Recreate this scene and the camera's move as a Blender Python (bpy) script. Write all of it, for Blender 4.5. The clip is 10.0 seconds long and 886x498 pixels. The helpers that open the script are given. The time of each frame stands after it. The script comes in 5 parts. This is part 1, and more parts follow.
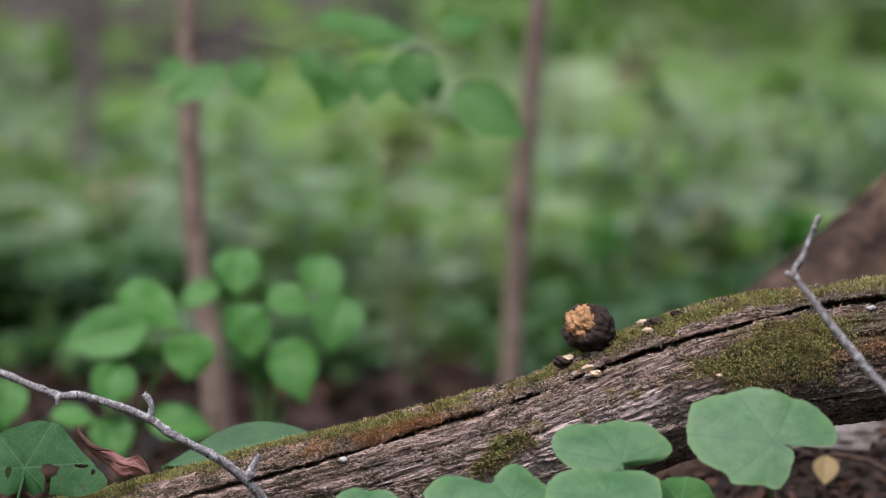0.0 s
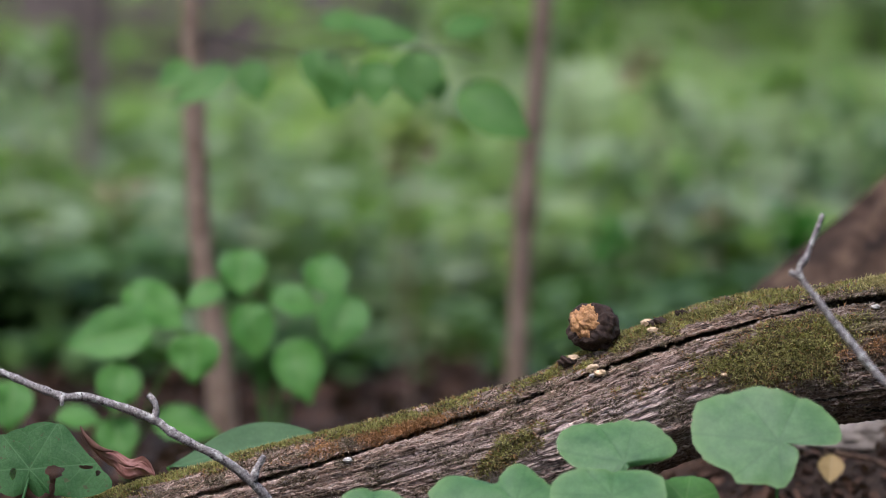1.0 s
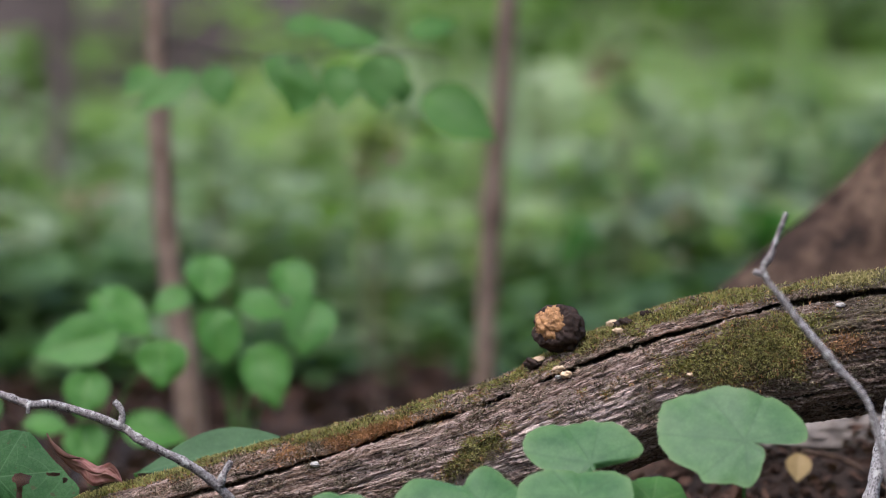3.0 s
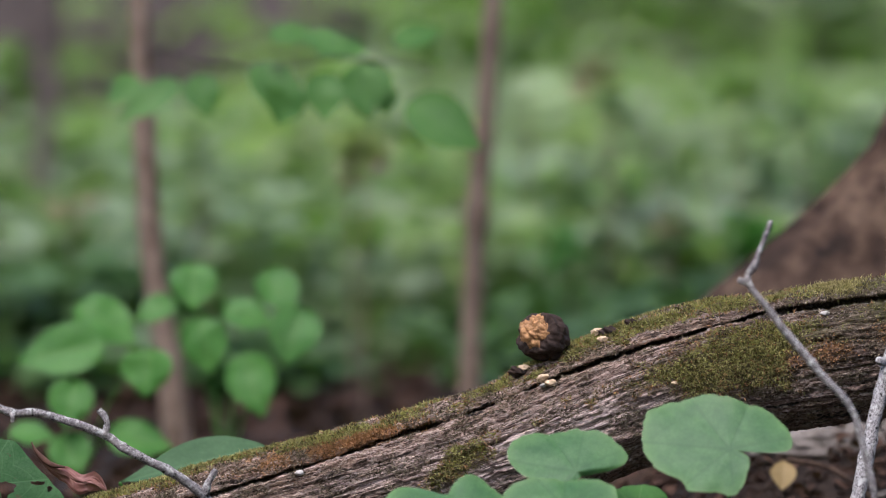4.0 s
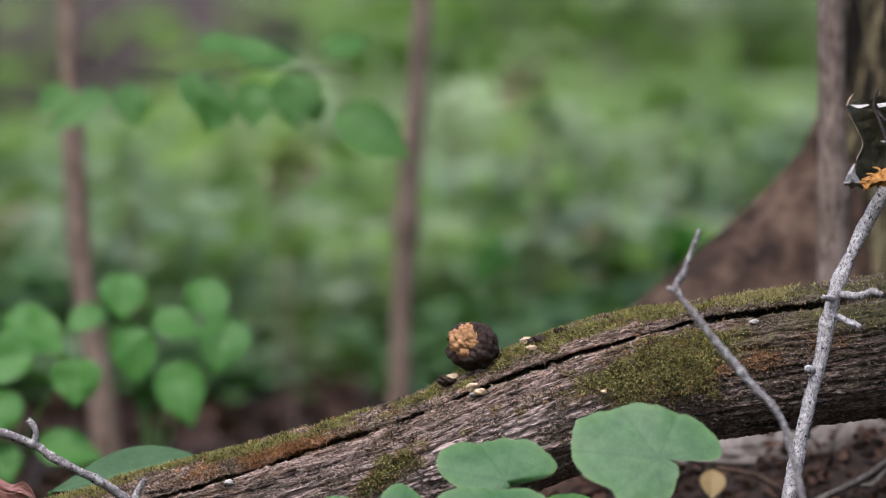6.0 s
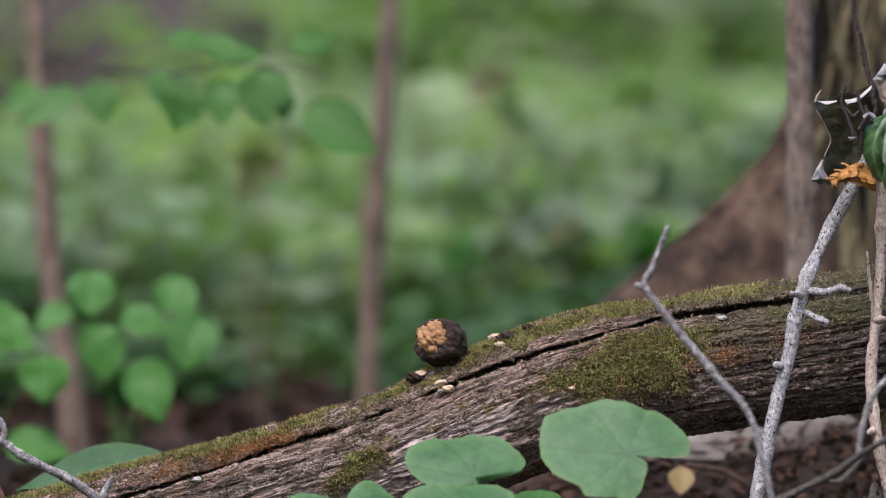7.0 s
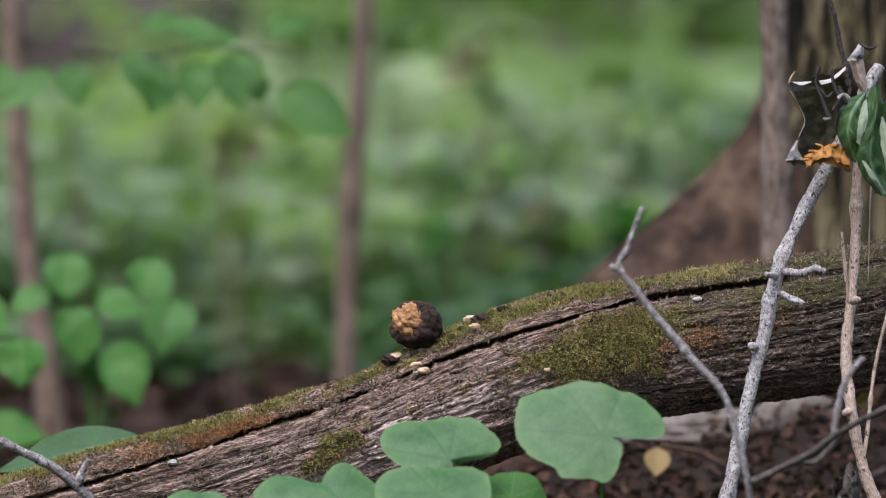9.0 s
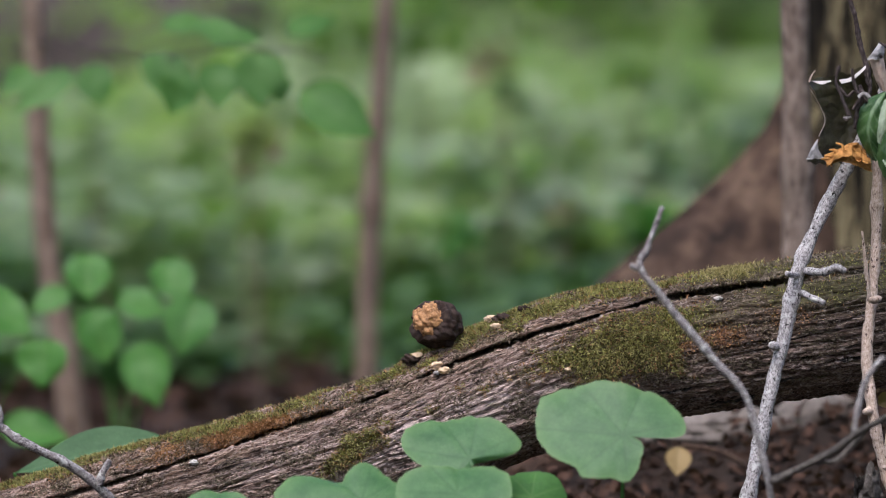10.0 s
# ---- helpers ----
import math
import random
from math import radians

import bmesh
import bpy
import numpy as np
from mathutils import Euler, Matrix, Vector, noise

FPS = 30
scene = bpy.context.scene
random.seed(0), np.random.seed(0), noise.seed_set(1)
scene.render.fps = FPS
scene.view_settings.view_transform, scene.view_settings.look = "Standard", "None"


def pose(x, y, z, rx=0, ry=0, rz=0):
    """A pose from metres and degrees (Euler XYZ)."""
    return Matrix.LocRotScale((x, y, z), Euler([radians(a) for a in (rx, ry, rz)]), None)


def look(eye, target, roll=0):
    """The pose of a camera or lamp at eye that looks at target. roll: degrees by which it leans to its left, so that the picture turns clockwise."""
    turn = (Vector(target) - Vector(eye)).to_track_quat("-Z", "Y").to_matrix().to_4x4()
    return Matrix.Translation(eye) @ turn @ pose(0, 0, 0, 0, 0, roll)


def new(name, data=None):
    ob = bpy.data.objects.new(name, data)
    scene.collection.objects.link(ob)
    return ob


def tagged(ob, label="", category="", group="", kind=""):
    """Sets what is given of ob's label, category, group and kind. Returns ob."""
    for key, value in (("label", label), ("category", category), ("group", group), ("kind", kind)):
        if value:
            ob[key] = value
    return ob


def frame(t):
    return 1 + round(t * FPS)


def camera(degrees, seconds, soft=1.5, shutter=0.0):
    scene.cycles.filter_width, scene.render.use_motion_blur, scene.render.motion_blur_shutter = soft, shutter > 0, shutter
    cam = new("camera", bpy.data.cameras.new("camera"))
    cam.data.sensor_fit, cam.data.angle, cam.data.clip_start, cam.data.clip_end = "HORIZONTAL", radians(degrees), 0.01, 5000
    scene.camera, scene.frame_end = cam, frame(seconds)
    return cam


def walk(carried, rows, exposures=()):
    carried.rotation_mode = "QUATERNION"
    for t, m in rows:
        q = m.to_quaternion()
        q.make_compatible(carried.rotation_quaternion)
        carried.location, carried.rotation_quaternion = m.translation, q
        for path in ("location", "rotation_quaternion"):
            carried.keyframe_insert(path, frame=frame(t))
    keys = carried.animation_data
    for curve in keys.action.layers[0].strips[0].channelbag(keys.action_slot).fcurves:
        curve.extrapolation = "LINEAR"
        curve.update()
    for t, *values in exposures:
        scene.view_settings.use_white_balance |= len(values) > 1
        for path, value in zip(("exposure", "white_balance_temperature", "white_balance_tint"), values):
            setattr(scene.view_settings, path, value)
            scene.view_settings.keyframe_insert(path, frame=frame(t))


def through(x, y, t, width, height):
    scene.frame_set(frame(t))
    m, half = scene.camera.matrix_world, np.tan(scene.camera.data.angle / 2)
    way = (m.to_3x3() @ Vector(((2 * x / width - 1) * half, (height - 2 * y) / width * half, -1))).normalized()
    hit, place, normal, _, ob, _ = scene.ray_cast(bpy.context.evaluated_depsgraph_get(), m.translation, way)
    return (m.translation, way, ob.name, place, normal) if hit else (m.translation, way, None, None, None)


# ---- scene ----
# ---- camera ----
cam = camera(6.2, 10.0, soft=0.9)
cam.data.dof.use_dof = True
cam.data.dof.focus_distance = 7.56
cam.data.dof.aperture_fstop = 4.7
walk(cam, [
    (0, look((0.0000, -7.6000, 0.5500), (-0.0000, -0.0041, 0.2992), -0.000)),
    (0.5, look((0.0020, -7.6000, 0.5500), (-0.0030, -0.0041, 0.3002), -0.047)),
    (1, look((0.0040, -7.6000, 0.5500), (-0.0039, -0.0041, 0.2993), -0.172)),
    (1.5, look((0.0080, -7.6000, 0.5500), (-0.0019, -0.0042, 0.2982), -0.509)),
    (2, look((0.0120, -7.6000, 0.5500), (0.0002, -0.0042, 0.2990), -0.714)),
    (2.5, look((0.0140, -7.6000, 0.5500), (0.0124, -0.0041, 0.2995), -0.806)),
    (2.7, look((0.0141, -7.6000, 0.5500), (0.0199, -0.0041, 0.3001), -0.817)),
    (3.8, look((0.0149, -7.6000, 0.5500), (0.0401, -0.0039, 0.3079), -0.854)),
    (4, look((0.0150, -7.6000, 0.5500), (0.0435, -0.0039, 0.3094), -0.857)),
    (4.5, look((0.0153, -7.6000, 0.5500), (0.0535, -0.0037, 0.3153), -0.902)),
    (5, look((0.0157, -7.6000, 0.5500), (0.0651, -0.0037, 0.3191), -0.892)),
    (5.5, look((0.0160, -7.6000, 0.5500), (0.0826, -0.0038, 0.3192), -0.905)),
    (5.7, look((0.0163, -7.6000, 0.5500), (0.0949, -0.0039, 0.3182), -0.916)),
    (6.8, look((0.0177, -7.6000, 0.5500), (0.1330, -0.0045, 0.3145), -1.010)),
    (7, look((0.0180, -7.6000, 0.5500), (0.1392, -0.0047, 0.3133), -1.022)),
    (7.5, look((0.0190, -7.6000, 0.5500), (0.1564, -0.0051, 0.3087), -1.114)),
    (8, look((0.0200, -7.6000, 0.5500), (0.1689, -0.0055, 0.3033), -1.168)),
    (8.5, look((0.0210, -7.6000, 0.5500), (0.1725, -0.0056, 0.2992), -1.154)),
    (9, look((0.0227, -7.6000, 0.5500), (0.1622, -0.0055, 0.2961), -1.202)),
    (9.5, look((0.0243, -7.6000, 0.5500), (0.1510, -0.0053, 0.2959), -1.252)),
    (10, look((0.0260, -7.6000, 0.5500), (0.1431, -0.0051, 0.2963), -1.306)),
], exposures=[(0.0, 1.46, 5900, 18), (10.0, 1.46, 5900, 18)])

# ---- light: an overcast woodland day ----
world = bpy.data.worlds.new("overcast_sky")
scene.world = world
world.use_nodes = True
wn = world.node_tree
sky = wn.nodes.new("ShaderNodeTexSky")
sky.sky_type, sky.sun_disc = "NISHITA", False
sky.sun_elevation, sky.sun_rotation = radians(58), radians(200)
sky.air_density, sky.dust_density, sky.ozone_density = 1.0, 4.0, 1.0
wn.nodes["Background"].inputs["Strength"].default_value = 0.1
wn.links.new(sky.outputs[0], wn.nodes["Background"].inputs["Color"])
sun = new("sun", bpy.data.lights.new("sun", "SUN"))
sun.data.energy, sun.data.angle, sun.data.color = 1.0, radians(35), (1.0, 0.96, 0.9)
sun.matrix_world = look((-1.0, -1.8, 5.6), (0, 0, 0))


# ---- helpers of this scene ----
def lattice(ix, iy, seed):
    h = (ix * 374761393 + iy * 668265263 + seed * 974711) & 0xFFFFFFFF
    h = ((h ^ (h >> 13)) * 1274126177) & 0xFFFFFFFF
    return ((h ^ (h >> 16)) & 0xFFFF) / 65535.0


def value_noise(x, y, seed=0):
    """Smooth noise of 0 to 1 on arrays."""
    x, y = np.broadcast_arrays(np.asarray(x, float), np.asarray(y, float))
    ix, iy = np.floor(x).astype(np.int64), np.floor(y).astype(np.int64)
    fx, fy = x - ix, y - iy
    fx, fy = fx * fx * (3 - 2 * fx), fy * fy * (3 - 2 * fy)
    a, b = lattice(ix, iy, seed), lattice(ix + 1, iy, seed)
    c, d = lattice(ix, iy + 1, seed), lattice(ix + 1, iy + 1, seed)
    return (a * (1 - fx) + b * fx) * (1 - fy) + (c * (1 - fx) + d * fx) * fy


def fbm(x, y, seed=0, octaves=4):
    total, amp = 0.0, 0.5
    for k in range(octaves):
        total = total + amp * value_noise(x * 2 ** k, y * 2 ** k, seed + 31 * k)
        amp *= 0.5
    return total / (1 - 0.5 ** octaves)


def mesh_of(name, verts, faces, smooth=True, attrs=None, uv=None):
    """A mesh from computed vertices and faces, with named float attributes on its points."""
    me = bpy.data.meshes.new(name)
    me.from_pydata([tuple(v) for v in np.asarray(verts, float)], [], [tuple(int(i) for i in f) for f in faces])
    for key, values in (attrs or {}).items():
        me.attributes.new(key, "FLOAT", "POINT").data.foreach_set("value", np.asarray(values, np.float32).ravel())
    if uv is not None:
        layer = me.uv_layers.new(name="grain")
        idx = np.empty(len(me.loops), np.int32)
        me.loops.foreach_get("vertex_index", idx)
        layer.data.foreach_set("uv", np.asarray(uv, np.float32)[idx].ravel())
    if smooth:
        me.polygons.foreach_set("use_smooth", np.ones(len(me.polygons), bool))
    me.update()
    return me


def thing(name, place, label, category, group="", kind=""):
    ob = new(name)
    ob.location = place
    ob.empty_display_size = 0.05
    return tagged(ob, label, category, group, kind)


def part(name, me, material, parent=None, label="", kind=""):
    """Links a mesh that is given in world places, as a part of its thing."""
    ob = new(name, me)
    me.materials.append(material)
    if parent is not None:
        at, up = Vector(parent.location), parent.parent
        while up is not None:
            at, up = at + Vector(up.location), up.parent
        me.transform(Matrix.Translation(-at))
        ob.parent = parent
    return tagged(ob, label, "", "", kind)


def grid_faces(nu, nv, wrap_v=False):
    faces = []
    for i in range(nu - 1):
        for j in range(nv if wrap_v else nv - 1):
            k = (j + 1) % nv
            faces.append((i * nv + j, (i + 1) * nv + j, (i + 1) * nv + k, i * nv + k))
    return faces


def smooth_path(points, n):
    """A smooth curve through the points, n places on it, evenly by length."""
    p = np.asarray(points, float)
    p = np.vstack([2 * p[0] - p[1], p, 2 * p[-1] - p[-2]])
    out = []
    for i in range(1, len(p) - 2):
        for t in np.linspace(0, 1, 24, endpoint=False):
            a, b, c, d = p[i - 1], p[i], p[i + 1], p[i + 2]
            out.append(0.5 * (2 * b + (c - a) * t + (2 * a - 5 * b + 4 * c - d) * t * t + (3 * b - a - 3 * c + d) * t ** 3))
    out = np.array(out + [p[-2]])
    s = np.concatenate([[0], np.cumsum(np.linalg.norm(np.diff(out, axis=0), axis=1))])
    t = np.linspace(0, s[-1], n)
    return np.stack([np.interp(t, s, out[:, k]) for k in range(out.shape[1])], -1), t


def tube(name, points, radii, n=80, around=12, rough=0.12, knots=0, seed=1, lengthwise=30.0, wander=0.0):
    """A tapering, slightly knobbly stick along a smooth line, closed at both ends."""
    rng = np.random.default_rng(seed)
    line, s = smooth_path(points, n)
    rad = np.interp(s / s[-1], np.linspace(0, 1, len(radii)), radii)
    if wander:
        for k in range(3):
            line[:, k] += wander * (fbm(s * 9, 0 * s + k * 7.3, seed) - 0.5) * np.minimum(1, np.minimum(s, s[-1] - s) / 0.05)
    for q in rng.uniform(0.05, 0.95, knots):
        rad = rad * (1 + 0.2 * np.exp(-((s - q * s[-1]) / (1.1 * radii[0])) ** 2))
    tan = np.gradient(line, axis=0)
    tan /= np.linalg.norm(tan, axis=1)[:, None]
    ref = np.array([0.13, -0.9, 0.4]) if abs(tan[0][1]) < 0.8 else np.array([1.0, 0, 0.1])
    side = np.cross(tan, ref)
    side /= np.linalg.norm(side, axis=1)[:, None]
    up = np.cross(side, tan)
    th = np.linspace(0, 2 * np.pi, around, endpoint=False)
    S, T = np.meshgrid(s, th, indexing="ij")
    bump = 1 + rough * 2 * (fbm(S * lengthwise, 2.0 * np.cos(T) + 5, seed, 3) + value_noise(S * lengthwise * 3, 2 * np.sin(T) + 9, seed + 3) * 0.5 - 0.75)
    R = rad[:, None] * bump
    v = line[:, None, :] + R[..., None] * (np.cos(T)[..., None] * side[:, None, :] + np.sin(T)[..., None] * up[:, None, :])
    v = v.reshape(-1, 3)
    faces = grid_faces(n, around, True)
    uv = np.stack([S.ravel(), T.ravel() / (2 * np.pi)], -1)
    m = len(v)
    v = np.vstack([v, line[:1] - tan[:1] * rad[0] * 0.3, line[-1:] + tan[-1:] * rad[-1] * 0.3])
    uv = np.vstack([uv, [[0, 0], [s[-1], 0]]])
    for j in range(around):
        k = (j + 1) % around
        faces.append((m, j, k))
        faces.append((m + 1, (n - 1) * around + k, (n - 1) * around + j))
    return mesh_of(name, v, faces, uv=uv)


def turned(v, place, ax, ay, az):
    """Local points (right, up, towards the path) set at a place on three axes."""
    return np.asarray(place) + v[:, :1] * ax + v[:, 1:2] * ay + v[:, 2:3] * az


def leaf_axes(lean, swing=0.0, spin=0.0):
    """Axes of a leaf: lean tips its face from the path up to the sky, swing turns it about the upright, spin turns it in its plane (degrees)."""
    m = np.array(Matrix.Rotation(radians(swing), 3, "Z") @ Matrix.Rotation(radians(-lean), 3, "X"))
    ax, ay, az = m @ [1, 0, 0], m @ [0, 0, 1], m @ [0, -1, 0]
    c, s = math.cos(radians(spin)), math.sin(radians(spin))
    return c * ax + s * ay, -s * ax + c * ay, az


def polar_leaf(name, place, rim, lean=35, swing=0, cup=0.05, seed=1, veins=7, nr=34, na=200, vein_width=0.0006, holes=()):
    """A round leaf whose veins spread from its stalk. rim: (degrees, reach) round the stalk, as it looks from the path; the lean is made up for."""
    rng = np.random.default_rng(seed)
    deg, reach = np.array([q[0] for q in rim], float), np.array([q[1] for q in rim], float)
    order = np.argsort(deg)
    deg, reach = deg[order], reach[order]
    a = np.linspace(deg[0], deg[0] + 360, na, endpoint=False)
    dd, rr = np.concatenate([deg - 360, deg, deg + 360]), np.tile(reach, 3)
    r = np.interp(a, dd, rr)
    for _ in range(2):
        r = 0.25 * np.roll(r, 1) + 0.5 * r + 0.25 * np.roll(r, -1)
    r = r * (1 + 0.05 * (fbm(a / 9, a * 0, seed) - 0.5) + 0.03 * (fbm(a / 3.5, a * 0 + 4, seed) - 0.5))
    size = r.max()
    q = np.linspace(0, 1, nr) ** 0.8
    Q, A = np.meshgrid(q, np.radians(a), indexing="ij")
    R = Q * r[None, :]
    x, y = R * np.cos(A), R * np.sin(A) / math.cos(radians(lean))
    vein_at = np.radians(np.linspace(a[0], a[0] + 360, veins, endpoint=False) + rng.uniform(-9, 9, veins) + 180 / veins)
    near = np.abs((A[..., None] - vein_at + np.pi) % (2 * np.pi) - np.pi).min(-1) * R
    branch = np.abs(((R / size * 5.5 + 2.2 * np.abs((A[..., None] - vein_at + np.pi) % (2 * np.pi) - np.pi).min(-1)) % 1) - 0.5)
    vein = np.exp(-(near / (vein_width + 0.8 * vein_width * (1 - Q))) ** 2)
    vein = np.maximum(vein, 0.5 * np.exp(-(branch / 0.04) ** 2) * (Q > 0.25))
    z = -cup * size * Q ** 2 + 0.0004 * (1 - np.exp(-(near / 0.006) ** 2)) + 0.05 * size * (fbm(x / size * 2.5 + 9, y / size * 2.5, seed) - 0.5) * Q
    z = z + 0.04 * size * Q ** 3 * np.sin(3 * A + seed)
    ax, ay, az = leaf_axes(lean, swing)
    v = turned(np.stack([x, y, z], -1).reshape(-1, 3), place, ax, ay, az)
    faces = grid_faces(nr, na, True)
    if holes:
        xs, ys = x.ravel(), y.ravel() * math.cos(radians(lean))
        keep = []
        for f in faces:
            cx, cy = xs[list(f)].mean(), ys[list(f)].mean()
            wob = 0.55 + 0.9 * float(fbm(np.array([cx * 260.0]), np.array([cy * 260.0]), seed + 5, 3)[0])
            if all(((cx - hx) / (hw * wob)) ** 2 + ((cy - hy) / (hh * wob)) ** 2 > 1 for hx, hy, hw, hh in holes):
                keep.append(f)
        faces = keep
    return mesh_of(name, v, faces, attrs={"vein": vein.ravel(), "margin": (Q ** 9).ravel()})


def long_leaf(name, place, length, width, lean=35, swing=0, spin=0, fold=0.2, droop=0.2, seed=1, n=26, m=15, belly=0.42, point=0.8, wave=0.03, teeth=0.0, tip=0.0):
    """An ovate leaf with a midrib and side veins. It starts at its stalk (the place) and runs up its plane; spin turns it."""
    s, t = np.linspace(0, 1, n), np.linspace(-1, 1, m)
    S, T = np.meshgrid(s, t, indexing="ij")
    shape = np.sin(np.pi * S ** (math.log(0.5) / math.log(belly))) ** point
    shape[-1], shape[0] = 0.0, 0.02
    shape = shape * (1 - tip * np.clip((S - 0.62) / 0.38, 0, 1) ** 1.4)
    half = 0.5 * width * shape * (1 + teeth * np.sin(S * 60))
    x, y = T * half, S * length
    side = np.abs(((S * 7.5 - np.abs(T) * 1.1) % 1) - 0.5)
    vein = np.maximum(np.exp(-(np.abs(T) * half / 0.0011) ** 2), 0.5 * np.exp(-((0.5 - side) / 0.07) ** 2))
    z = fold * np.abs(T) * half - droop * length * S ** 2 + wave * width * (fbm(S * 4, T * 2 + 3, seed) - 0.5) * 2 - 0.0006 * vein
    ax, ay, az = leaf_axes(lean, swing, spin)
    v = turned(np.stack([x, y, z], -1).reshape(-1, 3), place, ax, ay, az)
    return mesh_of(name, v, grid_faces(n, m), attrs={"vein": vein.ravel()})


def leaf_cloud(name, pos, yaw, tilt, length, width, roll=None):
    """Many small folded leaves in one mesh: their stalk ends, headings, tilts below the level (radians) and sizes."""
    n = len(pos)
    roll = np.zeros(n) if roll is None else roll
    base = np.array([[0, 0, 0], [0.22, 0.36, 0.03], [0.62, 0.4, 0.02], [1, 0, -0.1], [0.62, -0.4, 0.02], [0.22, -0.36, 0.03], [0.45, 0, -0.05]])
    v = np.repeat(base[None], n, 0)
    v[:, :, 0] *= length[:, None]
    v[:, :, 1] *= width[:, None]
    v[:, :, 2] *= length[:, None]
    y, z = v[:, :, 1].copy(), v[:, :, 2].copy()
    c, s = np.cos(roll)[:, None], np.sin(roll)[:, None]
    v[:, :, 1], v[:, :, 2] = c * y - s * z, s * y + c * z
    x, z = v[:, :, 0].copy(), v[:, :, 2].copy()
    c, s = np.cos(tilt)[:, None], np.sin(tilt)[:, None]
    v[:, :, 0], v[:, :, 2] = c * x + s * z, -s * x + c * z
    x, y = v[:, :, 0].copy(), v[:, :, 1].copy()
    c, s = np.cos(yaw)[:, None], np.sin(yaw)[:, None]
    v[:, :, 0], v[:, :, 1] = c * x - s * y, s * x + c * y
    v += np.asarray(pos)[:, None, :]
    tri = np.array([[0, 6, 1], [1, 6, 2], [2, 6, 3], [3, 6, 4], [4, 6, 5], [5, 6, 0]])
    faces = (tri[None] + 7 * np.arange(n)[:, None, None]).reshape(-1, 3)
    return mesh_of(name, v.reshape(-1, 3), faces, smooth=False)


def lump(name, place, size, seed, squash=(1, 1, 1), rough=0.35, n=26, m=18, bite=None):
    th, ph = np.linspace(0, 2 * np.pi, n, endpoint=False), np.linspace(0.02, np.pi - 0.02, m)
    P, T = np.meshgrid(ph, th, indexing="ij")
    x, y, z = np.sin(P) * np.cos(T), np.sin(P) * np.sin(T), np.cos(P)
    r = 1 + rough * (fbm(x * 2.6 + 7 + z * 1.7, y * 2.6 + 5 - z * 2.1, seed) - 0.5) * 2 + rough * (fbm(x * 5 + z * 6 + 20, y * 6 - x * 3 + z * 5 + 20, seed + 2) - 0.5)
    if bite:
        along = x * bite[0] + y * bite[1] + z * bite[2]
        r = np.where(along > 0.45, np.minimum(r, (0.45 + 0.25 * fbm(x * 9, z * 9, seed + 4)) / np.maximum(along, 0.3)), r)
    v = np.stack([x * r * squash[0], y * r * squash[1], z * r * squash[2]], -1).reshape(-1, 3) * size + np.asarray(place)
    f = grid_faces(m, n, True) + [tuple(reversed(range(n))), tuple((m - 1) * n + j for j in range(n))]
    return mesh_of(name, v, f)


def lofted(name, left, right, bulge=0.0, crumple=0.003, seed=1, n=36, m=22, ribs=7.0, slant=1.5):
    """A limp sheet between two rails, bulging towards the path in its middle, with a midrib and slanting side veins."""
    a, _ = smooth_path(left, n)
    b, _ = smooth_path(right, n)
    S, T = np.meshgrid(np.linspace(0, 1, n), np.linspace(0, 1, m), indexing="ij")
    v = (1 - T)[..., None] * a[:, None, :] + T[..., None] * b[:, None, :]
    side = np.abs(((S * ribs - np.abs(T - 0.5) * slant) % 1) - 0.5)
    vein = np.maximum(np.exp(-((T - 0.5) / 0.05) ** 2), 0.7 * np.exp(-((0.5 - side) / 0.1) ** 2))
    v[..., 1] += -bulge * np.sin(np.pi * T) + 2 * crumple * (fbm(S * 5, T * 4, seed) - 0.5) + 0.0008 * vein
    v[..., 2] += crumple * (fbm(S * 6 + 3, T * 6, seed + 1) - 0.5) * np.sin(np.pi * T) * 2
    v[..., 0] += crumple * 0.6 * (fbm(S * 14 + 5, T * 3, seed + 2) - 0.5)
    return mesh_of(name, v.reshape(-1, 3), grid_faces(n, m), attrs={"vein": vein.ravel()})


# ---- materials ----
def nodes_of(name):
    m = bpy.data.materials.new(name)
    m.use_nodes = True
    return m, m.node_tree, m.node_tree.nodes["Principled BSDF"]


def link(t, a, b):
    t.links.new(a, b)


def noise_node(t, vec, scale, detail=5.0, rough=0.6, distortion=0.0):
    n = t.nodes.new("ShaderNodeTexNoise")
    n.inputs["Scale"].default_value, n.inputs["Detail"].default_value = scale, detail
    n.inputs["Roughness"].default_value, n.inputs["Distortion"].default_value = rough, distortion
    if vec is not None:
        link(t, vec, n.inputs["Vector"])
    return n.outputs["Fac"]


def ramp_node(t, fac, stops):
    r = t.nodes.new("ShaderNodeValToRGB")
    while len(r.color_ramp.elements) < len(stops):
        r.color_ramp.elements.new(0.5)
    for e, (p, c) in zip(r.color_ramp.elements, stops):
        e.position, e.color = p, (*c, 1) if len(c) == 3 else c
    link(t, fac, r.inputs[0])
    return r.outputs[0]


def mix_node(t, fac, a, b, mode="MIX"):
    n = t.nodes.new("ShaderNodeMix")
    n.data_type, n.blend_type = "RGBA", mode
    for sock, value in ((n.inputs[0], fac), (n.inputs[6], a), (n.inputs[7], b)):
        if isinstance(value, (int, float)):
            sock.default_value = value
        elif isinstance(value, tuple):
            sock.default_value = (*value, 1)
        else:
            link(t, value, sock)
    return n.outputs[2]


